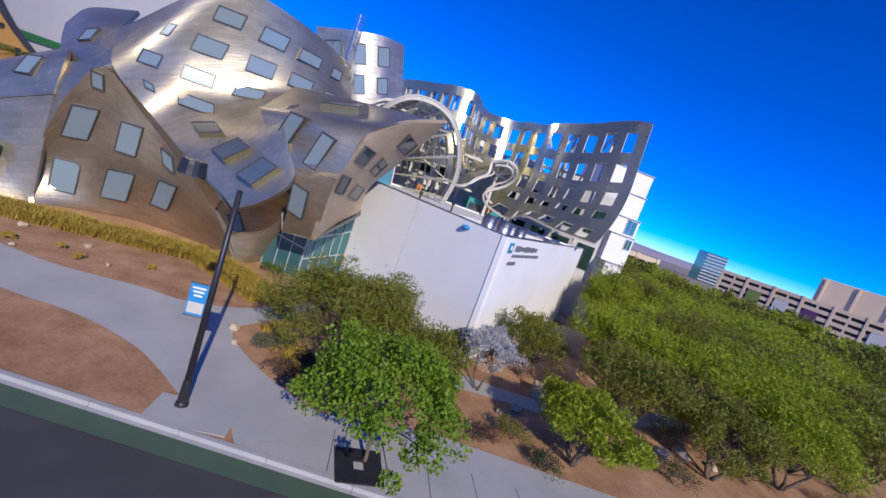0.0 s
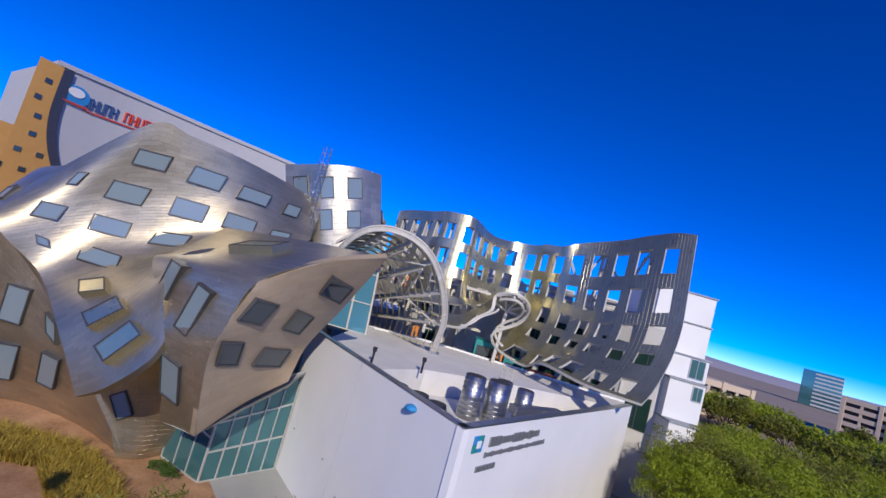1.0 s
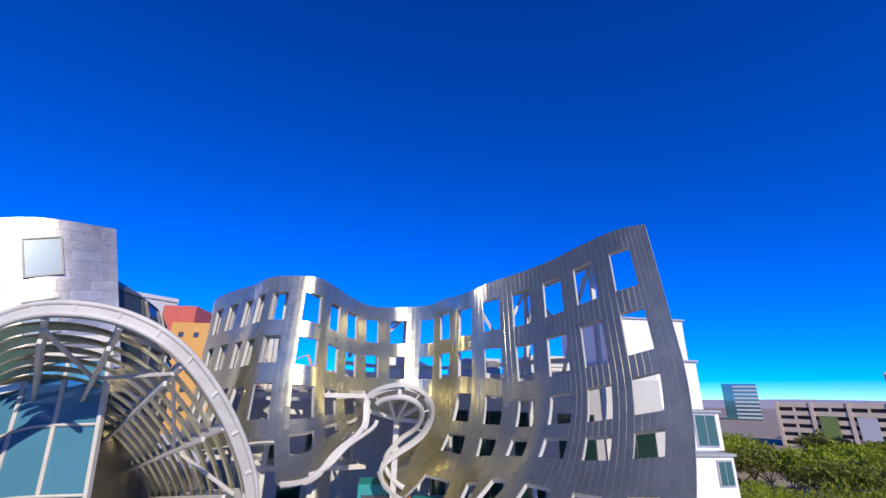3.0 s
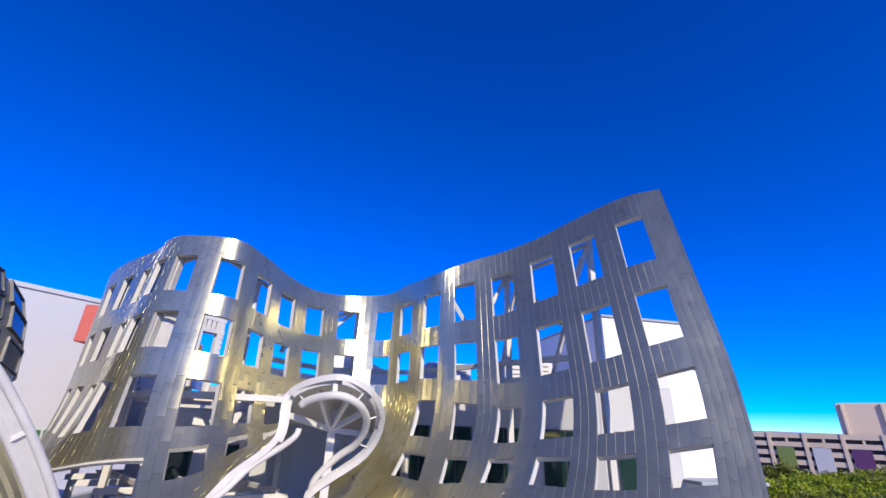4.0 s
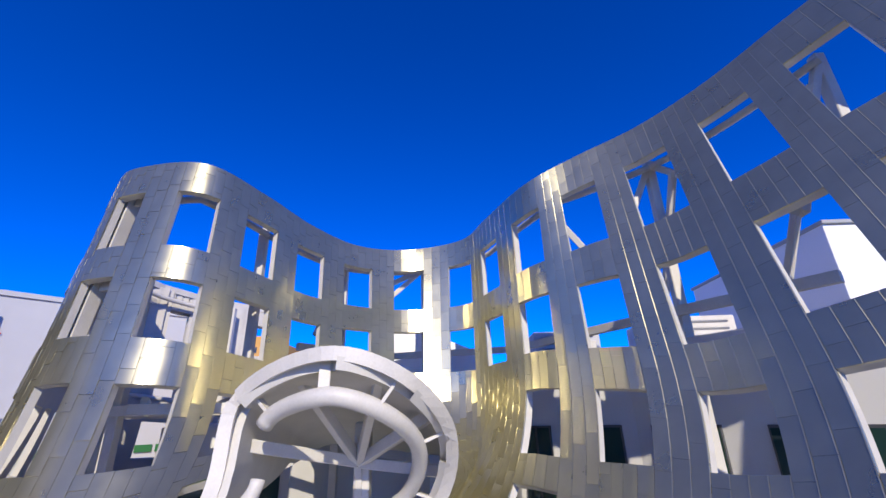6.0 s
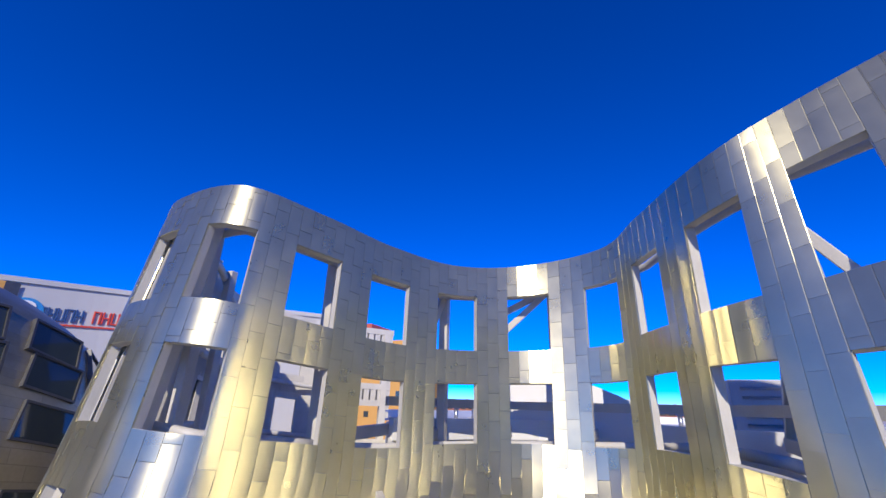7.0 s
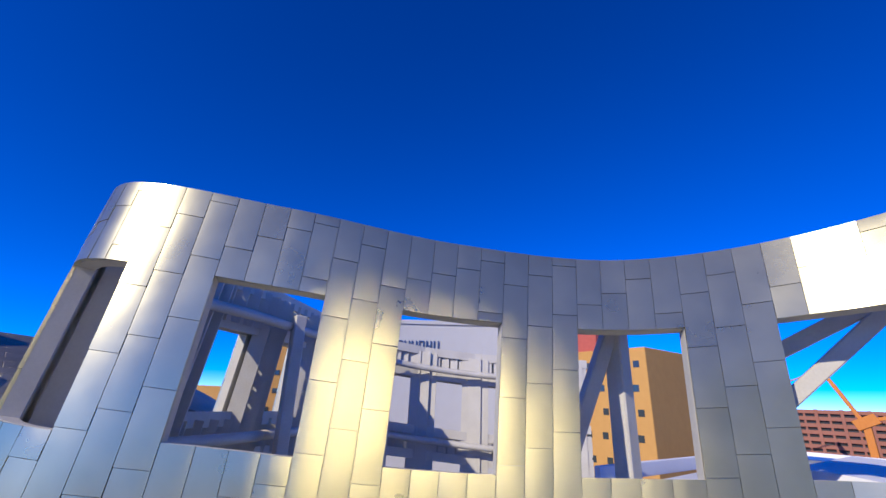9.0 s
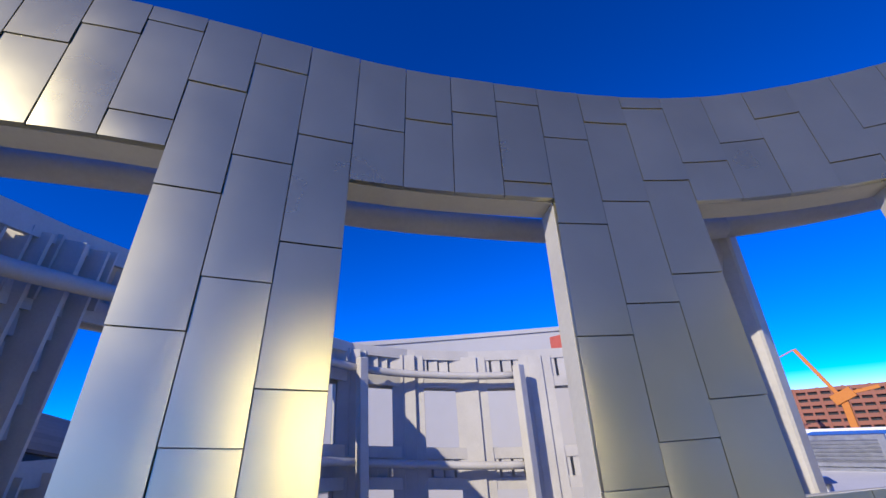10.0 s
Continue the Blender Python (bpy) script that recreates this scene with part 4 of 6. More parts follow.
# closed core behind the sheets
bm = bmesh.new()
prism(bm, [(-32.0, 17.2), (-29.3, 18.4), (-26.0, 19.6), (-21.5, 19.2), (-17.2, 18.8), (-14.0, 19.2), (-11.2, 21.0), (-12.5, 31.0), (-33.0, 31.0)], G, 7.2)
part("core_wall", bm, GREY, office, "grey stucco core behind the steel")
bm = bmesh.new()
prism(bm, [(-28.0, 18.6), (-22.5, 19.2), (-18.8, 22.5), (-16.5, 28.0), (-27.0, 31.0)], 7.2, 11.6)
part("core_roof", bm, ROOF, office, "pale roof behind the steel")
rim = [UPPER(i / 24, 1.0) for i in range(25)]
verts = [p + Vector((0, 0.3, 0.0)) for p in rim] + [Vector((p.x + 0.8, p.y + 3.2, 7.4)) for p in rim]
mesh_object("back_wall", verts, [(i + 1, i, i + 25, i + 26) for i in range(24)], STEEL_SKIN, office, "steel back of the tilted wall",
            [(i * 0.6, 0) for i in range(25)] + [(i * 0.6, 9) for i in range(25)], True)

# glazed entrance below the hood
front = thing("entrance_glazing", label="green tinted glass entrance with pale mullions under the hood", category="glazing")


def glazed_run(a, b, z0, tops, cols, rows, pane, parent, bar=0.07, mull=None):
    """Panes and mullions on one straight run; tops: heights at the two ends."""
    a, b = Vector((*a, 0)), Vector((*b, 0))
    mull = mull or MULLION

    def pt(f, g, out=0.0):
        d = (b - a).normalized()
        p = a.lerp(b, f)
        return Vector((p.x + d.y * out, p.y - d.x * out, z0 + (tops[0] + (tops[1] - tops[0]) * f - z0) * g))
    for i in range(cols):
        for j in range(rows):
            q = [pt((i + di) / cols, (j + dj) / rows) for di, dj in ((0, 0), (1, 0), (1, 1), (0, 1))]
            n = (q[1] - q[0]).cross(q[3] - q[0]).normalized()
            bm = bmesh.new()
            f = [bm.verts.new(p) for p in q]
            g = [bm.verts.new(p - n * 0.03) for p in q]
            bm.faces.new(f)
            bm.faces.new(g[::-1])
            part("pane", bm, pane, parent)
    for i in range(cols + 1):
        bm = bmesh.new()
        beam(bm, pt(i / cols, 0, 0.03), pt(i / cols, 1, 0.03), bar, bar * 1.6, 0.006)
        part("mullion", bm, mull, parent)
    for j in range(rows + 1):
        bm = bmesh.new()
        beam(bm, pt(0, j / rows, 0.03), pt(1, j / rows, 0.03), bar, bar * 1.4, 0.006)
        part("transom", bm, mull, parent)


glazed_run((-16.3, 16.9), (-13.3, 15.6), G, (4.6, 3.9), 3, 2, PANE_TEAL, front)
glazed_run((-13.3, 15.6), (-10.6, 19.3), G, (3.9, 5.2), 5, 3, PANE_TEAL, front)
bm = bmesh.new()
for a, b, c, d in (((-14.66, 12.6, 2.95), (-12.36, 11.6, 3.25), (-13.3, 15.8, 3.92), (-16.3, 17.1, 4.62)), ((-12.36, 11.6, 3.25), (-10.16, 15.8, 5.18), (-10.4, 19.4, 5.22), (-13.3, 15.8, 3.92))):
    bm.faces.new([bm.verts.new(p) for p in (a, b, c, d)])
part("soffit", bm, GREY, front, "grey soffit under the hood")
bm = bmesh.new()
prism(bm, [(-16.4, 17.3), (-13.2, 16.1), (-10.7, 19.6), (-12.0, 21.5), (-16.0, 20.5)], G - 0.05, G + 0.05)
part("threshold", bm, CONCRETE, front)

# the bright tower behind
tower = thing("steel_tower", label="bright stainless steel tower with square windows behind the office", category="tower")
skin("tower_front", TOWER, [], STEEL_BRIGHT, tower, "curved front of bright steel sheets", (40, 30), (9, 9), thick=0.3)
bm = bmesh.new()
prism(bm, [(-19.2, 28.0), (-16.0, 26.6), (-13.2, 27.2), (-12.2, 28.8), (-12.0, 31.0), (-12.4, 35.6), (-14.0, 37.4), (-19.6, 38.0)], 7.0, 17.2)
part("tower_core", bm, STEEL_SKIN, tower, "steel clad core of the tower")
BOW = [(-11.5, 28.5, 19.2), (-10.75, 31.0, 19.05), (-10.85, 33.6, 18.8), (-11.4, 36.2, 18.0), (-13.3, 38.0, 17.3), (-16.5, 38.4, 17.0)]
SIDE = cage([[(x + 0.4 - 0.45 * q, y - 0.1 * q, 7.0 + (z - 7.0) * g) for x, y, z in BOW] for g, q in ((0.0, 0.0), (0.35, 0.1), (0.65, 0.6), (0.82, 1.4), (0.93, 2.7), (1.0, 5.6))])
skin("curved_side", SIDE, [], STEEL_SKIN, tower, "rounded side wall of dull steel shingles curling into the roof", (40, 30), (13, 13), thick=0.2)
for spec in TOWER_WINDOWS:
    quad_window(TOWER, spec, tower, frame=FRAME, proud=0.05)
for u in (0.17, 0.345, 0.52, 0.70):
    for v in (0.28, 0.42, 0.555, 0.69):
        quad_window(SIDE, (u, v, 1.75, 1.05, 0, 0), tower, PANE_DARK, proud=0.05)
quad_window(TOWER, (0.20, 0.38, 1.6, 1.7, 2, 10), tower, proud=0.05)


def caged_ladder(name, foot, height, out, label):
    """Two rails, rungs and a cage of hoops; out: direction away from the wall."""
    lad = thing(name, label=label, category="ladder")
    o = Vector((*out, 0)).normalized()
    s = Vector((-o.y, o.x, 0))
    f = Vector(foot)
    for k in (-1, 1):
        bm = bmesh.new()
        tube(bm, [f + s * 0.24 * k, f + s * 0.24 * k + Vector((0, 0, height))], 0.035, 6)
        part("rail", bm, GALV, lad)
    z = 0.3
    while z < height - 0.2:
        bm = bmesh.new()
        tube(bm, [f + s * 0.24 + Vector((0, 0, z)), f - s * 0.24 + Vector((0, 0, z))], 0.02, 5)
        part("rung", bm, GALV, lad)
        z += 0.3
    z = 1.2
    hoop = [s * 0.36 * math.cos(a) + o * (0.12 + 0.62 * math.sin(a)) for a in (math.pi * i / 10 for i in range(11))]
    while z < height:
        bm = bmesh.new()
        tube(bm, [f + p + Vector((0, 0, z)) for p in hoop], 0.028, 5)
        part("hoop", bm, GALV, lad)
        z += 0.8
    for i in (1, 4, 6, 9):
        bm = bmesh.new()
        tube(bm, [f + hoop[i] + Vector((0, 0, 1.2)), f + hoop[i] + Vector((0, 0, height - 0.1))], 0.022, 5)
        part("cage_bar", bm, GALV, lad)
    return lad


caged_ladder("caged_ladder", (-15.6, 25.45, 15.2), 5.9, (-0.2, -1), "galvanised caged ladder up the bright tower")
caged_ladder("caged_ladder", (-15.0, 24.9, 11.5), 4.6, (0.3, -1), "galvanised caged ladder at the end of the tilted wall")

# double glass door beside the low roof
door = thing("glass_double_door", label="double glass door in a pale frame under the curling roof", category="door")
glazed_run((-36.2, 15.4), (-33.2, 14.3), G, (2.6, 2.6), 2, 1, PANE_TEAL, door, 0.09)


# ---- white steel arch, its trellis and the curved glass wall on the roof ----
ARCH = [(-13.2, 23.9, 11.2), (-11.6, 22.4, 13.55), (-10.6, 21.7, 14.75), (-9.45, 21.35, 15.5), (-8.1, 21.3, 15.8), (-6.5, 21.55, 15.65), (-5.1, 22.1, 14.95),
        (-4.0, 22.95, 13.7), (-3.15, 24.1, 12.0), (-2.7, 25.4, 10.1), (-2.85, 26.6, 8.1), (-2.95, 27.0, 7.4)]


def arch_at(t, depth=0.0, inward=0.0):
    """t from 0 to 1 along the arch; depth: share of the way to the hub behind."""
    p = Vector(catmull(ARCH, t * (len(ARCH) - 1)))
    c = Vector((-8.0, p.y, 9.0))
    p = p + (c - p).normalized() * inward
    return p + Vector((-5.6, 9.5, -1.6)) * depth + (Vector((-9.0, p.y, 9.0)) - p) * 0.30 * depth


arch = thing("steel_arch", label="white painted double tube arch with a curved louvre trellis behind", category="arch")
N = 60
for off, name in ((0.0, "outer_tube"), (0.34, "inner_tube")):
    bm = bmesh.new()
    tube(bm, [arch_at(i / N, 0.0, off) for i in range(N + 1)], 0.085, 8)
    part(name, bm, WHITE_STEEL, arch, smooth=True)
verts, faces = [], []
for i in range(N + 1):
    for off in (0.02, 0.32):
        p = arch_at(i / N, 0.0, off)
        verts += [p + Vector((0, -0.03, 0)), p + Vector((0, 0.03, 0))]
for i in range(N):
    a = i * 4
    faces += [(a, a + 2, a + 6, a + 4), (a + 1, a + 5, a + 7, a + 3)]
mesh_object("web", verts, faces, WHITE_STEEL, arch, "flat steel web between the tubes")
for i in range(3, N, 4):
    bm = bmesh.new()
    beam(bm, arch_at(i / N, 0.0, 0.0), arch_at(i / N, 0.0, 0.34), 0.09, 0.16, 0.008)
    part("stiffener", bm, WHITE_STEEL, arch)
bm = bmesh.new()
box_between(bm, -3.35, -2.55, 26.6, 27.4, 7.44, 7.56, 0.02)
part("base_plate", bm, GALV, arch, "galvanised base plate")
# bands of the trellis follow the arch and shrink towards the hub
for k, d in enumerate((0.07, 0.15, 0.23, 0.31, 0.39, 0.47, 0.55, 0.63, 0.71, 0.79, 0.87, 0.95)):
    verts, faces = [], []
    t0, t1 = 0.22, 0.95
    n = 36
    for i in range(n + 1):
        t = t0 + (t1 - t0) * i / n
        p, q = arch_at(t, d), arch_at(t, d + 0.018)
        side = Vector((0.02, -0.52, 0.10))
        verts += [p, p + side, p + side + Vector((-0.06, 0.02, -0.1)), p + Vector((-0.06, 0.02, -0.1))]
    for i in range(n):
        a = i * 4
        faces += [(a + j, a + (j + 1) % 4, a + 4 + (j + 1) % 4, a + 4 + j) for j in range(4)]
    mesh_object("louvre", verts, faces, STEEL, arch, "curved stainless louvre band")
for t in (0.34, 0.46, 0.58, 0.70, 0.82, 0.92):
    bm = bmesh.new()
    beam(bm, arch_at(t, 0.015, 0.3), arch_at(t, 1.0), 0.16, 0.34, 0.015)
    part("radial_beam", bm, WHITE_STEEL, arch, "white painted radial beam")
    bm = bmesh.new()
    beam(bm, arch_at(t, 0.04, 0.95), arch_at(t, 0.95, 0.9), 0.12, 0.16, 0.015)
    part("lower_chord", bm, WHITE_STEEL, arch)
for a, b in ((0.34, 0.46), (0.58, 0.46), (0.58, 0.70), (0.82, 0.70)):
    bm = bmesh.new()
    beam(bm, arch_at(a, 0.06, 0.5), arch_at(b, 0.40, 0.5), 0.10, 0.12, 0.01)
    part("diagonal", bm, WHITE_STEEL, arch)
bm = bmesh.new()
tube(bm, [arch_at(0.22 + 0.74 * i / 30, 1.0) for i in range(31)], 0.16, 8)
part("hub_ring", bm, WHITE_STEEL, arch, smooth=True)

GLASS = cage([[(-15.6, 27.2, 7.4), (-13.9, 26.7, 7.4), (-11.3, 26.4, 7.4), (-8.62, 26.5, 7.4)],
              [(-14.8, 27.2, 11.2), (-13.45, 26.7, 12.7), (-11.6, 26.4, 14.25), (-9.25, 26.5, 14.55)]])
wall = thing("curved_glass_wall", label="curved blue-green glass wall with white mullions beneath the arch", category="glazing")
GC, GR = 5, 3
for i in range(GC):
    for j in range(GR):
        u0, u1, v0, v1 = i / GC, (i + 1) / GC, j / GR, (j + 1) / GR
        bm = bmesh.new()
        q = [GLASS(u, v) for u, v in ((u0, v0), (u1, v0), (u1, v1), (u0, v1))]
        f = [bm.verts.new(p) for p in q]
        g = [bm.verts.new(p + Vector((0, 0.04, 0))) for p in q]
        bm.faces.new(f)
        bm.faces.new(g[::-1])
        part("pane", bm, PANE_BLUE, wall)
for i in range(GC + 1):
    bm = bmesh.new()
    w = 0.26 if i == GC else 0.075
    beam(bm, GLASS(i / GC, 0) + Vector((0, -0.04, 0)), GLASS(i / GC, 1) + Vector((0, -0.04, 0)), w, 0.14, 0.01)
    part("mullion", bm, WHITE_STEEL, wall)
for j in range(GR + 1):
    bm = bmesh.new()
    tube(bm, [GLASS(i / 20, j / GR) + Vector((0, -0.05, 0)) for i in range(21)], 0.055, 6)
    part("transom", bm, WHITE_STEEL, wall)
for dz, dy, h in ((0.12, -0.25, 0.34), (0.62, -0.6, 0.26)):
    verts, faces = [], []
    for i in range(17):
        p = GLASS(0.42 + 0.6 * i / 16, 1) + Vector((0, dy, dz))
        verts += [p, p + Vector((0, 0.5, 0)), p + Vector((0, 0.5, h)), p + Vector((0, 0, h))]
    for i in range(16):
        a = i * 4
        faces += [(a + j, a + 4 + j, a + 4 + (j + 1) % 4, a + (j + 1) % 4) for j in range(4)]
    faces += [(0, 1, 2, 3), (64, 67, 66, 65)]
    mesh_object("fascia", verts, faces, WHITE_STEEL, wall, "white curved metal fascia")
bm = bmesh.new()
prism(bm, [(-15.6, 27.5), (-8.7, 26.75), (-8.7, 30.5), (-14.5, 31.5)], 7.0, 7.6)
part("sill", bm, WHITE, wall)

# ---- details of the canopy's loop ----
verts, faces = [], []
n = 80
for i in range(n + 1):
    u = 2.5 + 7.6 * i / n
    p = Vector(track(EDGE, u))
    q = canopy(u, track(FOOT, u) - 0.5)
    s = (p - q).normalized()
    d = Vector(track(EDGE, u + 0.1)) - Vector(track(EDGE, u - 0.1))
    nn = s.cross(d).normalized()
    if nn.y > 0:
        nn = -nn
    verts += [p + s * 0.04 - nn * 0.10, p + s * 0.04 + nn * 0.10, p + s * 0.10 + nn * 0.10, p + s * 0.10 - nn * 0.10]
for i in range(n):
    a = i * 4
    faces += [(a + j, a + 4 + j, a + 4 + (j + 1) % 4, a + (j + 1) % 4) for j in range(4)]
mesh_object("edge_rim", verts, faces, WHITE_STEEL, screen, "white painted flat steel rim round the loop")
MID = Vector((2.35, 31.3, 12.3))
bm = bmesh.new()
beam(bm, (2.4, 32.0, 4.0), (2.4, 31.4, 13.0), 0.3, 0.3, 0.02)
part("loop_post", bm, WHITE_STEEL, screen, "white painted post behind the loop")
for u in (5.4, 6.2, 6.9, 7.5, 8.1, 8.8, 9.5):
    bm = bmesh.new()
    beam(bm, MID, Vector(track(EDGE, u)) + Vector((0, 0.5, 0)), 0.14, 0.2, 0.012)
    part("loop_strut", bm, WHITE_STEEL, screen, "white painted strut behind the loop")
for i in range(12):
    u = 5.0 + 4.6 * i / 11
    p = Vector(track(EDGE, u))
    bm = bmesh.new()
    beam(bm, p, p + Vector((0.05, 0.55, -0.1)), 0.07, 0.1, 0.008)
    part("tube_bracket", bm, WHITE_STEEL, screen)
# ribs on the inner side of the wall round the openings
for c in range(-7, 3):
    for du in (-HALF - 0.05, HALF + 0.05):
        bm = bmesh.new()
        beam(bm, behind(c + du, -0.95, 0.46), behind(c + du, 4.75, 0.46), 0.07, 0.34)
        part("rib", bm, WHITE_STEEL, screen, "white painted rib behind the openings")
    if c < 4:
        for s in (-1.0, -0.1, 2.0, 2.85, 4.8):
            bm = bmesh.new()
            beam(bm, behind(c - 0.5, s, 0.44), behind(c + 0.5, s, 0.44), 0.07, 0.30)
            part("cross_rib", bm, WHITE_STEEL, screen)
    bm = bmesh.new()
    beam(bm, behind(c + 0.5, -0.95, 0.5), behind(c + 0.5, 4.75, 0.5), 0.08, 0.44)
    part("rib", bm, WHITE_STEEL, screen)
    for k in range(9):
        s = 0.22 + k * 0.40
        for sd in (-0.5, 0.345):
            bm = bmesh.new()
            beam(bm, behind(c + sd, s, 0.42), behind(c + sd + 0.155, s, 0.42), 0.05, 0.30)
            part("stiffener", bm, WHITE_STEEL, screen)
    for k in range(6):
        for s0, s1 in ((-1.0, -0.1), (2.0, 2.85)):
            u = c - 0.42 + k * 0.17
            bm = bmesh.new()
            beam(bm, behind(u, s0, 0.42), behind(u, s1, 0.42), 0.05, 0.28)
            part("stiffener", bm, WHITE_STEEL, screen)


# ---- courtyard and the block behind the canopy ----
court = thing("courtyard_floor", label="grey concrete courtyard floor below the canopy", category="floor", kind="structure")
bm = bmesh.new()
box_between(bm, -13.0, 16.0, 28.0, 60.0, G - 0.1, G + 0.06)
part("slab", bm, CONCRETE, court)

block = thing("inner_block", label="white stucco block with dark green windows behind the canopy", category="building")
LINE = []
for u in (4.6, 6.0, 7.0, 8.2, 9.4, 10.6, 12.0, 13.5, 15.2):
    p = canopy(u, 2.0)
    LINE.append((p.x + (-0.3 if u < 8 else 0.6), p.y + (2.6 if u < 8 else 4.2 if u < 10 else 5.8)))
LINE.append((17.6, 31.5))
outline = LINE + [(25.0, 46.0), (26.0, 76.0), (-9.0, 76.0), (-7.5, 50.0)]
bm = bmesh.new()
prism(bm, outline, G, 14.6)
part("wall", bm, SHADED_STUCCO, block)
bm = bmesh.new()
prism(bm, outline, 14.6, 14.62)
part("roof_membrane", bm, ROOF, block, "white roof membrane")
for (x0, y0), (x1, y1) in zip(LINE, LINE[1:]):
    bm = bmesh.new()
    beam(bm, (x0, y0 + 0.15, 14.85), (x1, y1 + 0.15, 14.85), 0.3, 0.6)
    part("parapet", bm, WHITE, block)
    d = Vector((x1 - x0, y1 - y0, 0))
    n = Vector((d.y, -d.x, 0)).normalized()
    mid = Vector(((x0 + x1) / 2, (y0 + y1) / 2, 0))
    for z in ((5.2, 9.6) if x0 > 4.5 else ()):
        bm = bmesh.new()
        m = Matrix.Translation(mid + n * 0.04 + Vector((0, 0, z + 1.5))) @ Matrix.Rotation(math.atan2(d.y, d.x), 4, "Z")
        w = d.length * 0.66
        add_box(bm, (w, 0.12, 3.0), m, 0.01)
        win = part("window", bm, FRAME, block, "dark green glazed window")
        for k in range(2):
            bm = bmesh.new()
            add_box(bm, (w / 2 - 0.1, 0.03, 2.84), m @ Matrix.Translation(((k - 0.5) * w / 2, -0.07, 0)))
            part("pane", bm, PANE_GREEN, win)
for x0, x1, y0, y1, z in ((25.7, 26.0, 46.0, 76.0, 15.25), (-9.0, 26.0, 75.7, 76.0, 15.25), (-9.0, -8.7, 52.0, 75.7, 15.25)):
    bm = bmesh.new()
    box_between(bm, x0, x1, y0, y1, 14.6, z, 0.02)
    part("parapet", bm, WHITE, block)

bulk = thing("stair_bulkhead", label="white stucco box with a curved top behind the canopy", category="building")
bm = bmesh.new()
vs = []
for k in range(9):
    f = k / 8
    z = 16.9 - 1.2 * f * f
    vs.append((bm.verts.new((0.9 + 4.6 * f, 42.6, z)), bm.verts.new((0.9 + 4.6 * f, 47.0, z)), bm.verts.new((0.9 + 4.6 * f, 42.6, 14.6)), bm.verts.new((0.9 + 4.6 * f, 47.0, 14.6))))
for a, b in zip(vs, vs[1:]):
    bm.faces.new((a[0], b[0], b[1], a[1]))
    bm.faces.new((a[2], b[2], b[0], a[0]))
    bm.faces.new((a[3], a[1], b[1], b[3]))
bm.faces.new((vs[0][0], vs[0][1], vs[0][3], vs[0][2]))
bm.faces.new((vs[-1][0], vs[-1][2], vs[-1][3], vs[-1][1]))
part("shell", bm, WHITE, bulk)


def roof_unit(x, y, w, d, h, label, mat):
    un = thing("rooftop_unit", (x, y, 14.62), 0, label, "rooftop unit", "rooftop units")
    bm = bmesh.new()
    box_between(bm, -w / 2, w / 2, -d / 2, d / 2, 0.12, h, 0.03)
    part("casing", bm, mat, un)
    bm = bmesh.new()
    box_between(bm, -w / 2 - 0.1, w / 2 + 0.1, -d / 2 - 0.1, d / 2 + 0.1, 0, 0.12, 0.01)
    part("curb", bm, GALV, un)
    for k in range(6):
        bm = bmesh.new()
        z = 0.35 + (h - 0.6) * k / 5
        add_box(bm, (w * 0.8, 0.06, 0.07), pose(0, -d / 2 - 0.03, z, 35))
        part("louvre", bm, GALV, un)
    return un


roof_unit(9.5, 44.0, 3.0, 3.6, 1.9, "pale louvred rooftop cooling unit", PALE_WALL)
roof_unit(14.5, 42.0, 3.4, 3.0, 2.1, "white louvred rooftop cooling unit", WHITE_STEEL)
roof_unit(4.0, 56.0, 4.0, 3.0, 1.6, "white rooftop unit near the back parapet", WHITE_STEEL)
roof_unit(-3.0, 60.0, 2.6, 2.2, 1.3, "grey rooftop unit on a curb", GALV)
roof_unit(12.0, 62.0, 3.5, 3.0, 1.5, "galvanised rooftop unit on a curb", GALV)
for x, y, h in ((-2.0, 49.0, 0.9), (0.5, 52.5, 0.7), (6.5, 50.5, 1.0), (8.5, 58.0, 0.8), (-5.0, 55.0, 0.8)):
    vp = thing("roof_vent", (x, y, 14.62), 0, "small galvanised roof vent with a rain cap", "vent", "roof vents")
    bm = bmesh.new()
    tube(bm, [(0, 0, 0), (0, 0, h)], 0.14, 10)
    part("pipe", bm, GALV, vp, smooth=True)
    bm = bmesh.new()
    tube(bm, [(0, 0, h), (0, 0, h + 0.12)], 0.26, 10, 0.1)
    part("cap", bm, GALV, vp)
# steel outriggers and beams lying over the roof, tied to the canopy
grid = thing("roof_outriggers", label="white painted steel beams bracing the canopy from the roof", category="steel frame")
for u in (4.6, 5.6, 6.6, 7.6, 9.0, 10.6, 12.2, 13.8):
    a = behind(u, 4.4, 0.9)
    b = Vector((a.x + 0.3, a.y + 4.8, 14.9))
    bm = bmesh.new()
    beam(bm, a, b, 0.24, 0.3, 0.015)
    part("outrigger", bm, WHITE_STEEL, grid)
    if u > 8:
        bm = bmesh.new()
        beam(bm, behind(u, 0.2, 0.9), b, 0.18, 0.18, 0.012)
        part("stay", bm, WHITE_STEEL, grid)
for dy, z in ((4.8, 14.9), (2.6, 15.6)):
    bm = bmesh.new()
    for u0, u1 in ((4.6, 6.6), (6.6, 9.0), (9.0, 12.2), (12.2, 13.8)):
        a, b = behind(u0, 4.4, 0.9), behind(u1, 4.4, 0.9)
        beam(bm, (a.x + 0.2, a.y + dy, z), (b.x + 0.2, b.y + dy, z), 0.22, 0.26)
    part("tie_beam", bm, WHITE_STEEL, grid)
terrace = thing("inner_terrace", label="stucco terrace block inside the canopy limb, shade put into its colour", category="building")
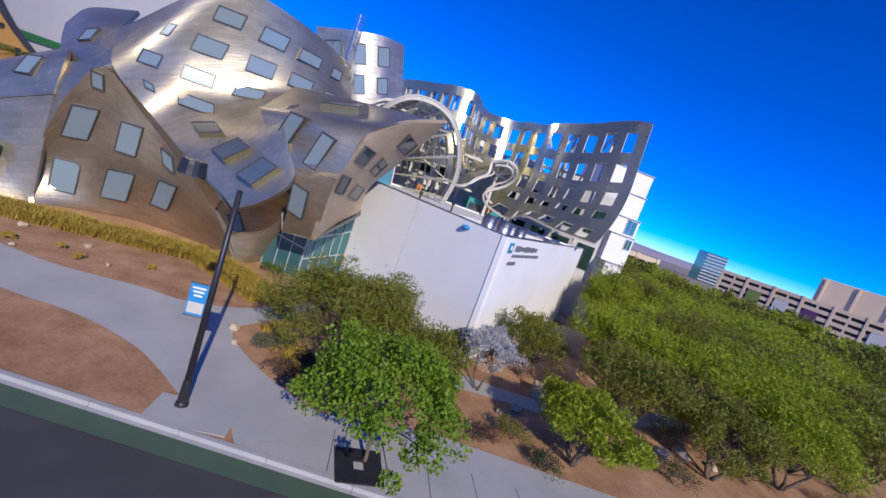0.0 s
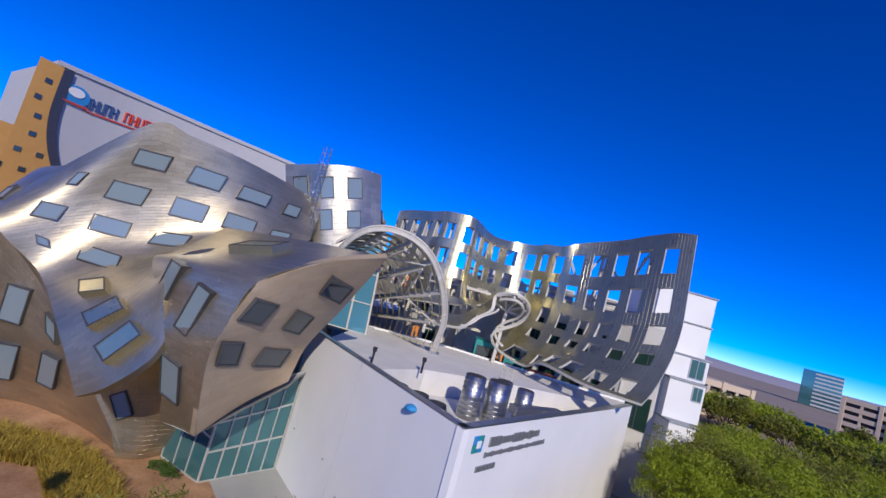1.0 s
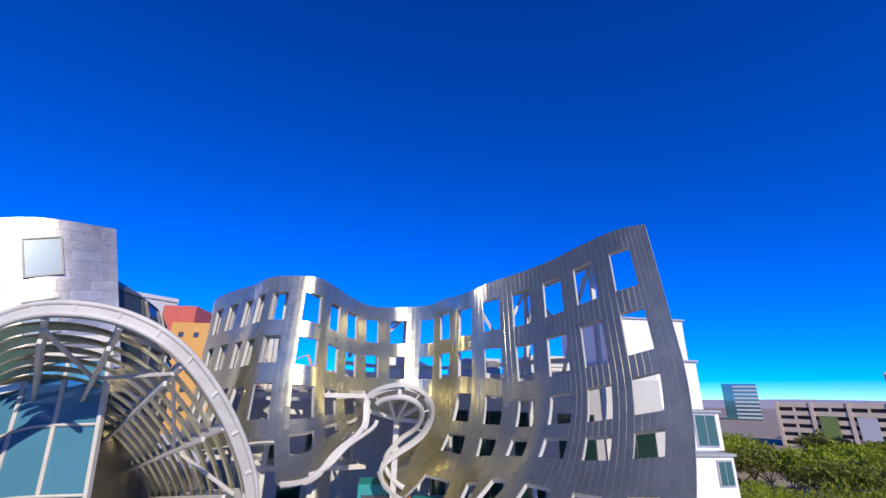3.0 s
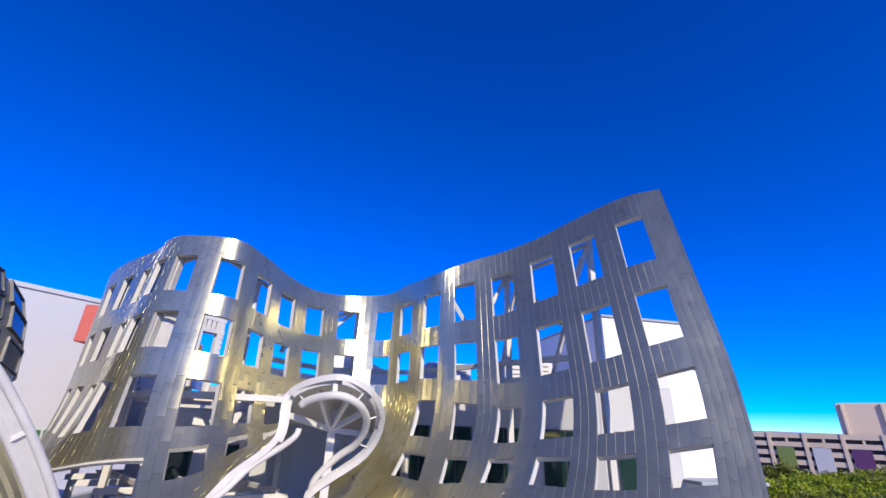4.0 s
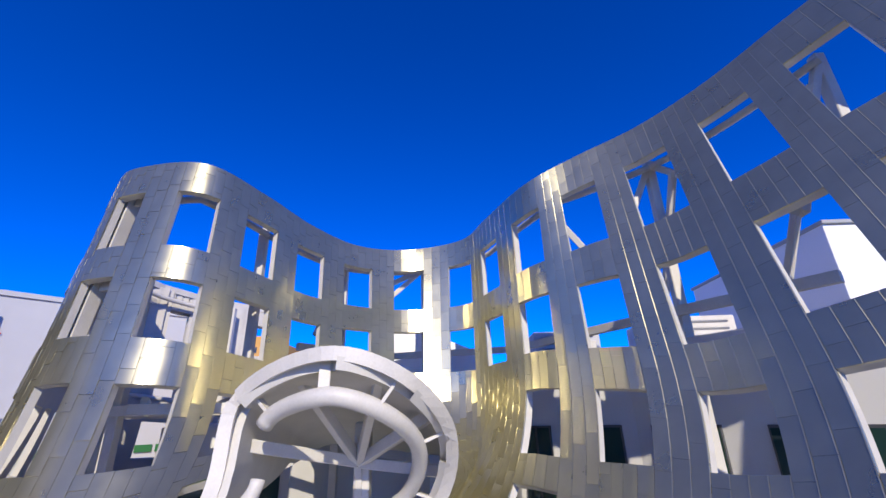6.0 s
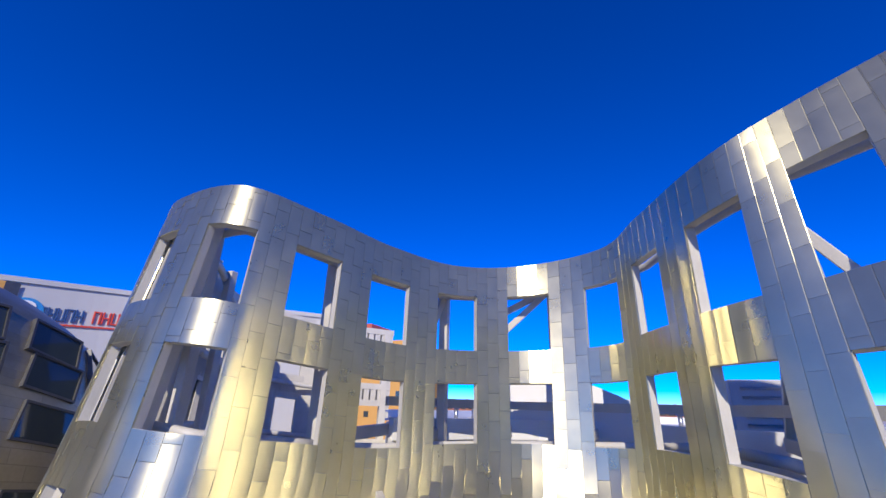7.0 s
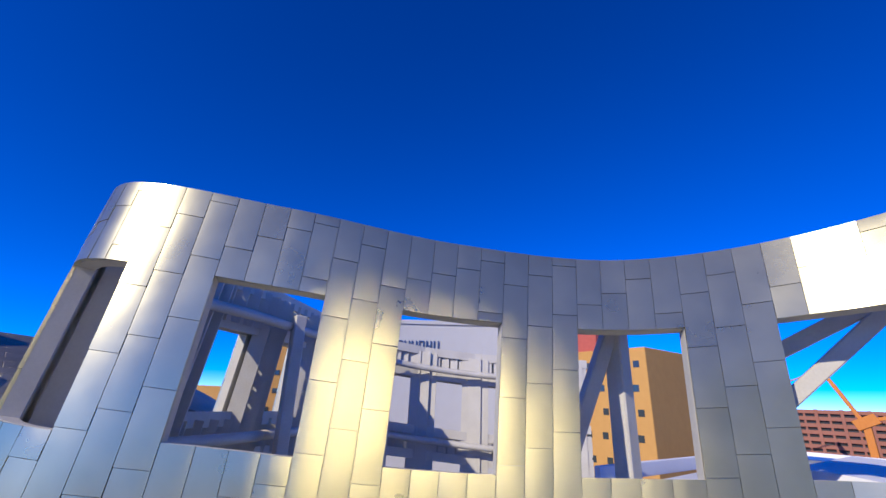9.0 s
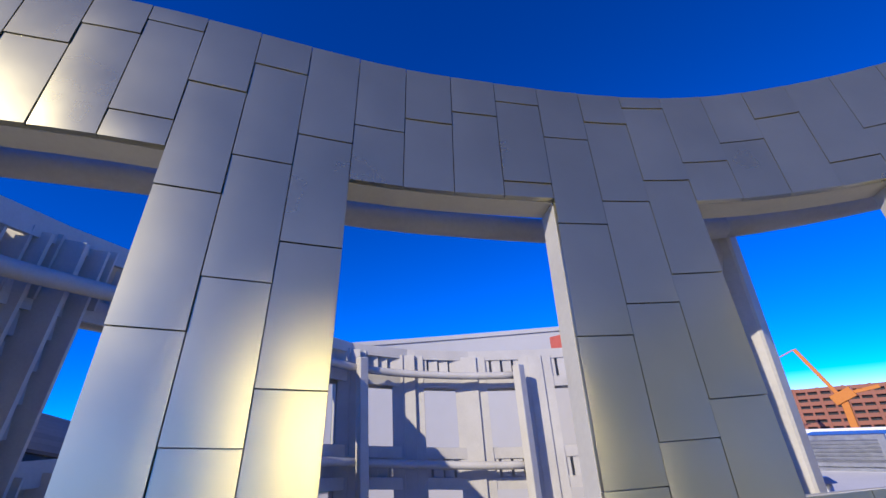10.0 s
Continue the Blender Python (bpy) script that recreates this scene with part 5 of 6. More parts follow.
bm = bmesh.new()
prism(bm, [(-5.5, 38.8), (-1.4, 40.8), (-0.6, 46.0), (-6.5, 51.0), (-8.6, 46.5), (-8.0, 41.5)], G, 12.9)
part("body", bm, SHADED_STUCCO, terrace)
bm = bmesh.new()
prism(bm, [(-5.3, 39.1), (-1.6, 41.0), (-0.9, 45.9), (-6.5, 50.7), (-8.3, 46.4), (-7.7, 41.6)], 12.9, 13.0)
part("terrace_roof", bm, ROOF, terrace)
for x, y, z, a in ((-5.0, 39.0, 10.4, 26), (-2.6, 40.15, 10.4, 26), (-4.0, 39.5, 7.0, 26)):
    bm = bmesh.new()
    add_box(bm, (1.5, 0.12, 1.8), pose(x, y, z, 0, 0, a), 0.02)
    w = part("window", bm, FRAME, terrace)
    bm = bmesh.new()
    add_box(bm, (1.34, 0.04, 1.64), pose(x, y, z, 0, 0, a) @ Matrix.Translation((0, -0.07, 0)))
    part("pane", bm, PANE_GREEN, w)
# terraces and walls inside the left limb
for z in (9.6, 13.4):
    gal = thing("gallery_frame", label="white painted steel gallery frame inside the canopy limb", category="steel frame", group="gallery frames")
    for k in range(6):
        u = -4.5 + k * 1.4
        a = behind(u, 4.0, 1.0)
        bm = bmesh.new()
        beam(bm, (a.x, a.y, z), (a.x + 4.6, a.y + 1.6, z), 0.18, 0.26, 0.012)
        part("joist", bm, WHITE_STEEL, gal)
    for d in (0.3, 2.2, 4.2):
        bm = bmesh.new()
        a, b = behind(-4.5, 4.0, 1.0), behind(2.5, 4.0, 1.0)
        beam(bm, (a.x + d, a.y + d * 0.35, z + 0.2), (b.x + d, b.y + d * 0.35, z + 0.2), 0.16, 0.2, 0.012)
        part("edge_beam", bm, WHITE_STEEL, gal)

wing = thing("back_wing", label="low grey stucco wing with a pale roof behind the limb", category="building")
bm = bmesh.new()
prism(bm, [(-42, 44), (-14.5, 44), (-13.5, 54), (-9.5, 58), (-9.5, 84), (-42, 84)], G, 7.4)
part("body", bm, GREY, wing)
bm = bmesh.new()
prism(bm, [(-41.7, 44.3), (-14.8, 44.3), (-13.8, 54.1), (-9.8, 58.1), (-9.8, 83.7), (-41.7, 83.7)], 7.4, 7.5)
part("wing_roof", bm, ROOF, wing)
rear = thing("rear_wing", (-26.5, 38.6, G), 34.0, "low wing of bronze shingles under a curved steel roof", "building")
bm = bmesh.new()
box_between(bm, 0, 10.6, 0, 7.0, 0, 12.4, 0.02)
part("wall", bm, STEEL_TAN, rear, "bronze shingled wall")
verts, faces, uvs = [], [], []
for i in range(13):
    a = math.pi * i / 12
    for x in (-0.3, 11.0):
        verts.append((x, 3.5 - 4.0 * math.cos(a), 12.35 + 2.1 * math.sin(a)))
        uvs.append((i * 0.7, x))
    if i:
        k = i * 2
        faces.append((k - 2, k - 1, k + 1, k))
faces += [tuple(range(1, 26, 2)), tuple(range(24, -1, -2))]
mesh_object("curved_roof", verts, faces, STEEL_SKIN, rear, "curved steel roof mirroring the sky", uvs)
for i in range(5):
    for z in (8.2, 10.9):
        bm = bmesh.new()
        x = 1.3 + i * 2.0
        box_between(bm, x - 0.55, x + 0.55, -0.06, 0.04, z - 0.8, z + 0.8, 0.015)
        win = part("window", bm, FRAME, rear)
        bm = bmesh.new()
        box_between(bm, x - 0.46, x + 0.46, -0.085, -0.062, z - 0.7, z + 0.7)
        part("pane", bm, PANE_DARK, win)
# coloured volumes at the bottom of the courtyard
for x0, x1, y0, y1, z1, m, lab in ((0.6, 2.7, 33.2, 35.5, 8.95, TEAL, "teal painted wall panel in the courtyard"), (2.75, 3.4, 33.0, 33.5, 8.7, ORANGE, "orange painted pier in the courtyard"),
                                 (3.6, 5.6, 33.3, 35.0, 8.1, TEAL, "teal painted box in the courtyard"), (5.9, 8.6, 32.2, 33.8, 7.6, RED, "red painted box in the courtyard"),
                                 (-5.6, -5.0, 34.0, 34.8, 8.4, ORANGE, "orange painted post in the courtyard")):
    pn = thing("coloured_panel", label=lab, category="wall panel", group="coloured panels")
    bm = bmesh.new()
    box_between(bm, x0, x1, y0, y1, G, z1, 0.03)
    part("panel_body", bm, m, pn)
    bm = bmesh.new()
    box_between(bm, x0 + 0.2, x1 - 0.2, y0 - 0.03, y0, z1 - 2.2, z1 - 0.5, 0.01)
    part("opening", bm, PANE_DARK, pn, "dark glazed opening")


# ---- the district around ----
HALL = [(-78.0, 60.0, 31.8), (-72.5, 75.0, 32.8), (-62.0, 92.0, 33.4), (-45.5, 110.5, 33.6)]
hall = thing("market_hall", label="huge white exhibition hall wall with raised lettering and a globe mark", category="building")
verts, faces = [], []
n = 24
for i in range(n + 1):
    p = catmull(HALL, 3 * i / n)
    verts += [(p[0], p[1], G), (p[0], p[1], p[2]), (p[0] - 24, p[1] + 14, p[2] - 1), (p[0] - 24, p[1] + 14, G)]
for i in range(n):
    a = i * 4
    faces += [(a, a + 4, a + 5, a + 1), (a + 1, a + 5, a + 6, a + 2), (a + 2, a + 6, a + 7, a + 3)]
faces += [(0, 1, 2, 3), (n * 4, n * 4 + 3, n * 4 + 2, n * 4 + 1)]
mesh_object("wall", verts, faces, PALE_WALL, hall)


def hall_at(f, z, out=0.15):
    p = catmull(HALL, 3 * f)
    q = catmull(HALL, 3 * min(1, f + 0.01)) - catmull(HALL, 3 * (f - 0.01))
    d = Vector((q[0], q[1], 0)).normalized()
    ang = math.degrees(math.atan2(d.y, d.x))
    return pose(p[0] + d.y * out, p[1] - d.x * out, z, 0, 0, ang)


def hall_top(f):
    return float(catmull(HALL, 3 * f)[2])


verts, faces = [], []
for i in range(25):
    f = i / 24
    for out, dz in ((0.3, -0.7), (0.3, 0.1), (-0.5, 0.1)):
        verts.append(hall_at(f, hall_top(f) + dz, out).translation)
    if i:
        a = (i - 1) * 3
        faces += [(a, a + 3, a + 4, a + 1), (a + 1, a + 4, a + 5, a + 2)]
mesh_object("coping", verts, faces, PALE_WALL, hall, "pale metal coping")
bm = bmesh.new()
for i in range(24):
    add_box(bm, (2.6, 0.3, 1.2), hall_at((i + 0.5) / 24, 9.0))
part("green_band", bm, GREEN_TRIM, hall, "green stripe at the base")
def arc_share(z):
    """Where the ochre screen in front of the hall ends, at height z."""
    return 0.02 + 0.46 * max(0.0, (26.0 - z) / 27.0) ** 2.4


verts, faces, strip, bands = [], [], [], []
for i in range(21):
    z = G + (31.0 - G) * i / 20
    a = hall_at(arc_share(z), z, 0.5).translation
    b = hall_at(arc_share(z) + 0.035, z, 0.35).translation
    for k in range(10):
        f = arc_share(z) + (-0.05 - arc_share(z)) * k / 5 if k < 6 else -0.051 - 0.11 * (k - 6)
        verts.append(hall_at(f, z if k < 6 else G + (z - G) * 0.62, 0.5).translation)
    strip += [a + Vector((0.1, -0.1, 0)), b]
    if i:
        k = i * 2
        for q in range(9):
            p = (i - 1) * 10 + q
            faces.append((p, p + 1, p + 11, p + 10))
        bands.append((k - 2, k, k + 1, k - 1))
mesh_object("edge_strip", strip, bands, FRAME, hall, "dark grey curved edge strip")
screen_wall = mesh_object("ochre_screen", verts, faces, GOLD, None)
tagged(screen_wall, "ochre stone screen wall with small square windows beside the white hall", "building")
for j in range(9):
    z = 3.0 + j * 3.1
    f = arc_share(z) - 0.03 - 0.012 * (j % 2)
    while f > (-0.48 if z < 17.0 else -0.045):
        bm = bmesh.new()
        add_box(bm, (0.9, 0.2, 0.8), hall_at(f, z, 0.52))
        part("window", bm, PANE_DARK, screen_wall)
        f -= 0.062
f0, f1 = 0.115, 0.575
letters = [("LETTER_BLUE", 5), ("", 1), ("LETTER_RED", 6), ("", 1), ("LETTER_BLUE", 6)]
count = sum(k for _, k in letters)
step, x = (f1 - f0) / count, f0
for name, k in letters:
    for j in range(k):
        if name:
            bm = bmesh.new()
            z = hall_top(x) - 5.0
            m = hall_at(x + step / 2, z)
            for dx in (-0.42, 0.42):
                add_box(bm, (0.24, 0.3, 2.0), m @ Matrix.Translation((dx, 0, 0)), 0.03)
            add_box(bm, (0.84, 0.3, 0.24), m @ Matrix.Translation((0, 0, (0.88, 0, -0.88)[j % 3])), 0.03)
            part("letter_bar", bm, LETTER_RED if name == "LETTER_RED" else LETTER_BLUE, hall, "raised red letter" if name == "LETTER_RED" else "raised blue-grey letter")
        x += step
bm = bmesh.new()
for i in range(20):
    f = f0 + 0.02 + (f1 - f0 - 0.02) * (i + 0.5) / 20
    add_box(bm, (1.9, 0.2, 0.22), hall_at(f, hall_top(f) - 6.6))
part("underline", bm, LETTER_RED, hall, "red underline")
for w, h, dx, dz, m, nm in ((4.2, 3.4, 0, 0, BLUE, "blue disc"), (2.6, 1.6, -0.2, 0.5, WHITE, "white shape"), (4.6, 0.35, 0.3, -1.5, LETTER_RED, "red swoosh")):
    bm = bmesh.new()
    bmesh.ops.create_cone(bm, cap_ends=True, segments=28, radius1=0.5, radius2=0.5, depth=1, matrix=hall_at(0.085, hall_top(0.085) - 4.6 + dz, 0.2 + (0.12 if m is not BLUE else 0)) @ Matrix.Translation((dx, 0, 0)) @ Matrix.Diagonal((w, 0.2, h, 1)) @ Matrix.Rotation(radians(90), 4, "X"))
    part("mark", bm, m, hall, nm)


def ochre_building(name, corner, along_dir, length, deep, height, cols, rows, label):
    """A plain stone block with a grid of small square windows on its front."""
    d = Vector((*along_dir, 0)).normalized()
    ob = thing(name, (corner[0], corner[1], G), math.degrees(math.atan2(d.y, d.x)), label, "building")
    bm = bmesh.new()
    box_between(bm, 0, length, 0, deep, 0, height, 0.1)
    part("wall", bm, GOLD, ob)
    for i in range(cols):
        for j in range(rows):
            bm = bmesh.new()
            x, z = length * (i + 0.6 + 0.15 * (j % 2)) / (cols + 0.3), height * (j + 0.7) / (rows + 0.4)
            box_between(bm, x - 0.45, x + 0.45, -0.05, 0.2, z - 0.45, z + 0.45)
            part("window", bm, PANE_DARK, ob)
    return ob


ob = ochre_building("ochre_office", (-37.5, 92.5), (1, -0.05), 11.5, 16.0, 26.8, 4, 8, "ochre stone office block with small square windows")
bm = bmesh.new()
box_between(bm, -2.5, 3.5, 0.6, 8, 24.0, 30.0, 0.1)
part("roof_block", bm, RED, ob, "red plant room on the roof")
ob = ochre_building("ochre_office", (-122.0, 36.0), (1, 0.32), 30.0, 14.0, 18.0, 9, 5, "ochre stone block beside the white exhibition hall")
bm = bmesh.new()
box_between(bm, -20, 30, -9, -0.1, 0, 7, 0.1)
part("lower_wing", bm, GOLD, ob)


def deck_garage(name, corner, turn, length, deep, levels, mat, label, bays, banners=()):
    """Parking decks: floors with parapets, slots backed by a core coloured as shade, piers."""
    ob = thing(name, (corner[0], corner[1], G), turn, label, "parking garage")
    # solid block, its dark colour stands for the shade within the decks
    bm = bmesh.new()
    box_between(bm, 0.3, length - 0.3, 1.2, deep, 0, levels * 3.0)
    part("core", bm, DARK, ob, "solid dark core painted as the shade between decks")
    for k in range(levels + 1):
        bm = bmesh.new()
        box_between(bm, 0, length, 0, deep + 0.3, max(0, k * 3.0 - 0.9), k * 3.0 + 0.75, 0.03)
        part("deck", bm, mat, ob)
    for k in range(bays + 1):
        bm = bmesh.new()
        x = length * k / bays
        box_between(bm, x - 0.6, x + 0.6, -0.3, 0.6, 0, levels * 3.0 + 1.0, 0.05)
        part("pier", bm, mat, ob)
        if k < bays:
            for lv in range(levels):
                bm = bmesh.new()
                box_between(bm, x + length / bays * 0.5 - 0.4, x + length / bays * 0.5 + 0.4, 0.1, 0.6, lv * 3.0 + 0.7, lv * 3.0 + 2.2)
                part("mid_post", bm, mat, ob)
    for pos, m, nm in banners:
        bm = bmesh.new()
        box_between(bm, pos - 2.6, pos + 2.6, -0.5, -0.35, 3.0, 11.0, 0.03)
        part("banner", bm, m, ob, nm)
    return ob


deck_garage("parking_garage", (158.0, 168.0), -55, 96.0, 30.0, 5, TAN, "tan concrete parking garage hung with banners", 9, ((15.0, BANNER_GREEN, "green banner"), (36.0, BANNER_PURPLE, "purple banner"), (25.5, PALE_WALL, "pale striped banner"), (58.0, PALE_WALL, "pale striped banner")))
big = thing("exhibition_block", (196.0, 168.0, G), -55, "windowless tan concrete block with pilasters behind the garage", "building")
bm = bmesh.new()
box_between(bm, 10, 110, 0, 60, 0, 28.0, 0.3)
part("wall", bm, TAN, big)
for k in range(9):
    bm = bmesh.new()
    box_between(bm, 12 + k * 12 - 0.5, 12 + k * 12 + 0.5, -0.8, 0.2, 0, 27.6, 0.1)
    part("pilaster", bm, TAN, big)
deck_garage("parking_garage", (52.0, 112.0), 2, 32.0, 30.0, 3, TAN, "low tan concrete parking garage", 4)
deck_garage("parking_garage", (-118.0, 300.0), 3, 220.0, 30.0, 7, BRICKRED, "long red-brown parking garage on the horizon", 24)
tower2 = thing("glass_tower", (400.0, 462.0, G), -40, "teal glass office tower with pale floor bands far off", "building")
bm = bmesh.new()
box_between(bm, -15, 17, -12, 12, 0, 37, 0.3)
part("glass_shaft", bm, PANE_TEAL, tower2)
for k in range(9):
    bm = bmesh.new()
    box_between(bm, -5, 17.3, -12.4, 12.3, k * 4 + 1.2, k * 4 + 3.0, 0.1)
    part("floor_band", bm, PALE_WALL, tower2)
crane = thing("crane", (-30.0, 255.0, G), 0, "orange tower crane on the horizon", "crane")
for name, a, b, w in (("mast", (0, 0, 0), (0, 0, 17), 2.2), ("cab", (-3, 0, 16), (3.5, 0, 19), 3.5), ("jib", (-1, 0, 18), (-9, 0, 36), 1.3), ("counter_jib", (0, 0, 18), (11, 0, 20), 1.2), ("stay", (-9, 0, 36), (-24, 0, 30), 0.4)):
    bm = bmesh.new()
    beam(bm, a, b, w, w, 0.1)
    part(name, bm, ORANGE, crane)

# mountains round the valley
rng = random.Random(8)
ridge = [(rng.random() * 6.28, rng.uniform(3, 17), rng.uniform(0.3, 1.0)) for _ in range(9)]
verts, faces = [], []
n = 180
for i in range(n + 1):
    a = 2 * math.pi * i / n
    h = 200 + 60 * sum(s * math.sin(round(f) * a + p) for p, f, s in ridge) / 2.2
    h = max(60, h)
    for r, z in ((3300, -12), (3700, h * 0.16), (4200, h * 0.34), (4800, 0)):
        verts.append((r * math.cos(a), r * math.sin(a), z))
for i in range(n):
    for j in range(3):
        a = i * 4 + j
        faces.append((a, a + 1, a + 5, a + 4))
m = mesh_object("mountain_ridge", verts, faces, MOUNTAIN, None, "", None, True)
tagged(m, "grey-brown desert mountain ridge on the horizon, haze put into its colour", "mountains", "", "structure")


# ---- planting ----
def leaf_mesh(rng, centres, radii, per, size, shape, lift):
    """Small leaves scattered round clump centres, as arrays of corners and faces."""
    c = np.repeat(np.array(centres, float), per, axis=0)
    r = np.repeat(np.array(radii, float), per)[:, None]
    n = len(c)
    d = rng.normal(size=(n, 3))
    d /= np.linalg.norm(d, axis=1)[:, None]
    p = c + d * r * rng.uniform(0.25, 1.0, (n, 1)) ** 0.6 * np.array([1, 1, 0.75])
    a = rng.normal(size=(n, 3)) + d * 0.6
    a[:, 2] += lift
    a /= np.linalg.norm(a, axis=1)[:, None]
    b = np.cross(a, rng.normal(size=(n, 3)))
    b /= np.linalg.norm(b, axis=1)[:, None]
    s = size * rng.uniform(0.6, 1.3, (n, 1))
    v = np.stack([p - a * s * 0.5, p + b * s * shape * 0.5, p + a * s * 0.5, p - b * s * shape * 0.5], 1).reshape(-1, 3)
    f = np.arange(n * 4).reshape(-1, 4)
    return v, f


def fast_mesh(name, v, f, mat, parent, label=""):
    me = bpy.data.meshes.new(name)
    me.vertices.add(len(v))
    me.vertices.foreach_set("co", v.astype(np.float32).ravel())
    k = f.shape[1]
    me.loops.add(f.size)
    me.loops.foreach_set("vertex_index", f.ravel().astype(np.int32))
    me.polygons.add(len(f))
    me.polygons.foreach_set("loop_start", np.arange(0, f.size, k, dtype=np.int32))
    me.materials.append(mat)
    me.update(calc_edges=True)
    ob = new(name, me)
    if parent:
        ob.parent = parent
    if label:
        ob["label"] = label
    return ob


def tree(name, place, wide, tall, base, mat, seed, label, category="tree", group="", clumps=70, per=60, leaf=0.14, shape=0.5, lift=0.0, trunks=1, bark=BARK, thick=0.12, drop=0.25, clump=0.16):
    """Trunk with forking limbs to clump centres inside an uneven crown. base: where the crown starts."""
    ob = thing(name, (place[0], place[1], place[2] if len(place) > 2 else G), 0, label, category, group)
    g = np.random.default_rng(seed)
    centres, radii = [], []
    bumps = g.uniform(0, 6.28, 6)
    for _ in range(clumps):
        d = g.normal(size=3)
        d /= np.linalg.norm(d)
        if d[2] < -0.5:
            d[2] *= -0.6
        az = math.atan2(d[1], d[0])
        k = 1 + 0.18 * math.sin(2 * az + bumps[0]) + 0.13 * math.sin(3 * az + bumps[1] + 2 * d[2]) + 0.1 * math.sin(5 * az + bumps[2])
        r = k * g.uniform(0.35, 1.0) ** 0.5
        h = (tall - base) / 2
        centres.append((d[0] * wide / 2 * r, d[1] * wide / 2 * r, base + h * (1 + d[2] * r) - drop * max(0, r - 0.7)))
        radii.append(wide * clump * g.uniform(0.6, 1.25))
    v, f = leaf_mesh(g, centres, radii, per, leaf, shape, lift)
    bm, limbs = bmesh.new(), bmesh.new()
    fork = base * 0.75
    for k in range(trunks):
        a = 6.28 * k / max(1, trunks) + bumps[3]
        s = 0.0 if trunks == 1 else 0.12
        foot = Vector((math.cos(a) * s, math.sin(a) * s, -0.05))
        spread = 0.05 if trunks == 1 else 0.16
        top = Vector((math.cos(a) * wide * spread, math.sin(a) * wide * spread, fork + 0.2))
        bend = foot.lerp(top, 0.5) + Vector((g.uniform(-0.1, 0.1), g.uniform(-0.1, 0.1), 0))
        tube(bm, [foot, foot.lerp(bend, 0.5) + Vector((0.02, 0.02, 0)), bend, top], thick, 8, thick * 0.62)
        part("trunk", bm, bark, ob, smooth=True)
        bm = bmesh.new()
        mine = [c for i, c in enumerate(centres) if i % trunks == k][:14]
        for c in mine:
            c = Vector(c)
            mid = top.lerp(c, 0.5) + Vector((0, 0, (tall - base) * 0.06))
            tube(limbs, [top, mid, c], thick * 0.42, 5, 0.012, False)
    bm.free()
    part("branching", limbs, bark, ob, smooth=True)["kind"] = "stuff"
    fast_mesh("crown", v, f, mat, ob)
    return ob


# street tree with its grate
tree("street_tree", (-6.7, -2.6), 6.6, 4.7, 1.6, LEAF_BRIGHT, 5, "young street tree with bright green leaves in a square grate", clumps=150, per=110, leaf=0.16, shape=0.6, clump=0.085, thick=0.09)
grate = thing("tree_grate", (-6.9, -2.9, G + 0.03), 8, "square dark iron tree grate round the trunk", "tree grate")
for k in range(-8, 9):
    for x0, x1 in (((-0.78, 0.78),) if abs(k) >= 3 else ((-0.78, -0.2), (0.2, 0.78))):
        bm = bmesh.new()
        box_between(bm, x0, x1, k * 0.092 - 0.034, k * 0.092 + 0.034, 0, 0.05)
        part("bar", bm, BLACK, grate)
for sx in (-1, 1):
    bm = bmesh.new()
    box_between(bm, sx * 0.82 - 0.05, sx * 0.82 + 0.05, -0.87, 0.87, 0, 0.055)
    part("frame_bar", bm, BLACK, grate)
    bm = bmesh.new()
    box_between(bm, -0.77, 0.77, sx * 0.82 - 0.05, sx * 0.82 + 0.05, 0, 0.055)
    part("frame_bar", bm, BLACK, grate)
# feathery trees before the pavilion
FEATHER = dict(leaf=0.34, shape=0.16, lift=0.35)
tree("acacia", (-8.6, 5.2), 7.2, 4.9, 0.7, LEAF_OLIVE, 11, "spreading feathery olive-green acacia", "tree", "acacias", clumps=140, per=150, trunks=3, thick=0.1, clump=0.13, **FEATHER)
tree("acacia", (-4.6, 4.0), 4.6, 3.4, 0.5, LEAF_OLIVE, 12, "smaller feathery olive-green acacia", "tree", "acacias", clumps=70, per=90, trunks=3, thick=0.08, clump=0.15, **FEATHER)
tree("round_shrub", (-2.2, 7.5), 2.2, 2.5, 0.3, LEAF_DARK, 13, "dense round dark green shrub by the white wall", "shrub", clumps=50, per=80, leaf=0.12, thick=0.06)
tree("silver_tree", (-0.6, 5.6), 3.6, 3.7, 1.6, LEAF_GREY, 14, "small silvery half-bare tree", "tree", clumps=110, per=60, leaf=0.14, shape=0.4, trunks=2, thick=0.08, clump=0.12)
tree("olive_tree", (3.4, 9.6), 5.2, 4.4, 0.9, LEAF_OLIVE, 15, "olive-green feathery tree in front of the white prow", "tree", clumps=90, per=80, trunks=3, thick=0.09, clump=0.13, **FEATHER)
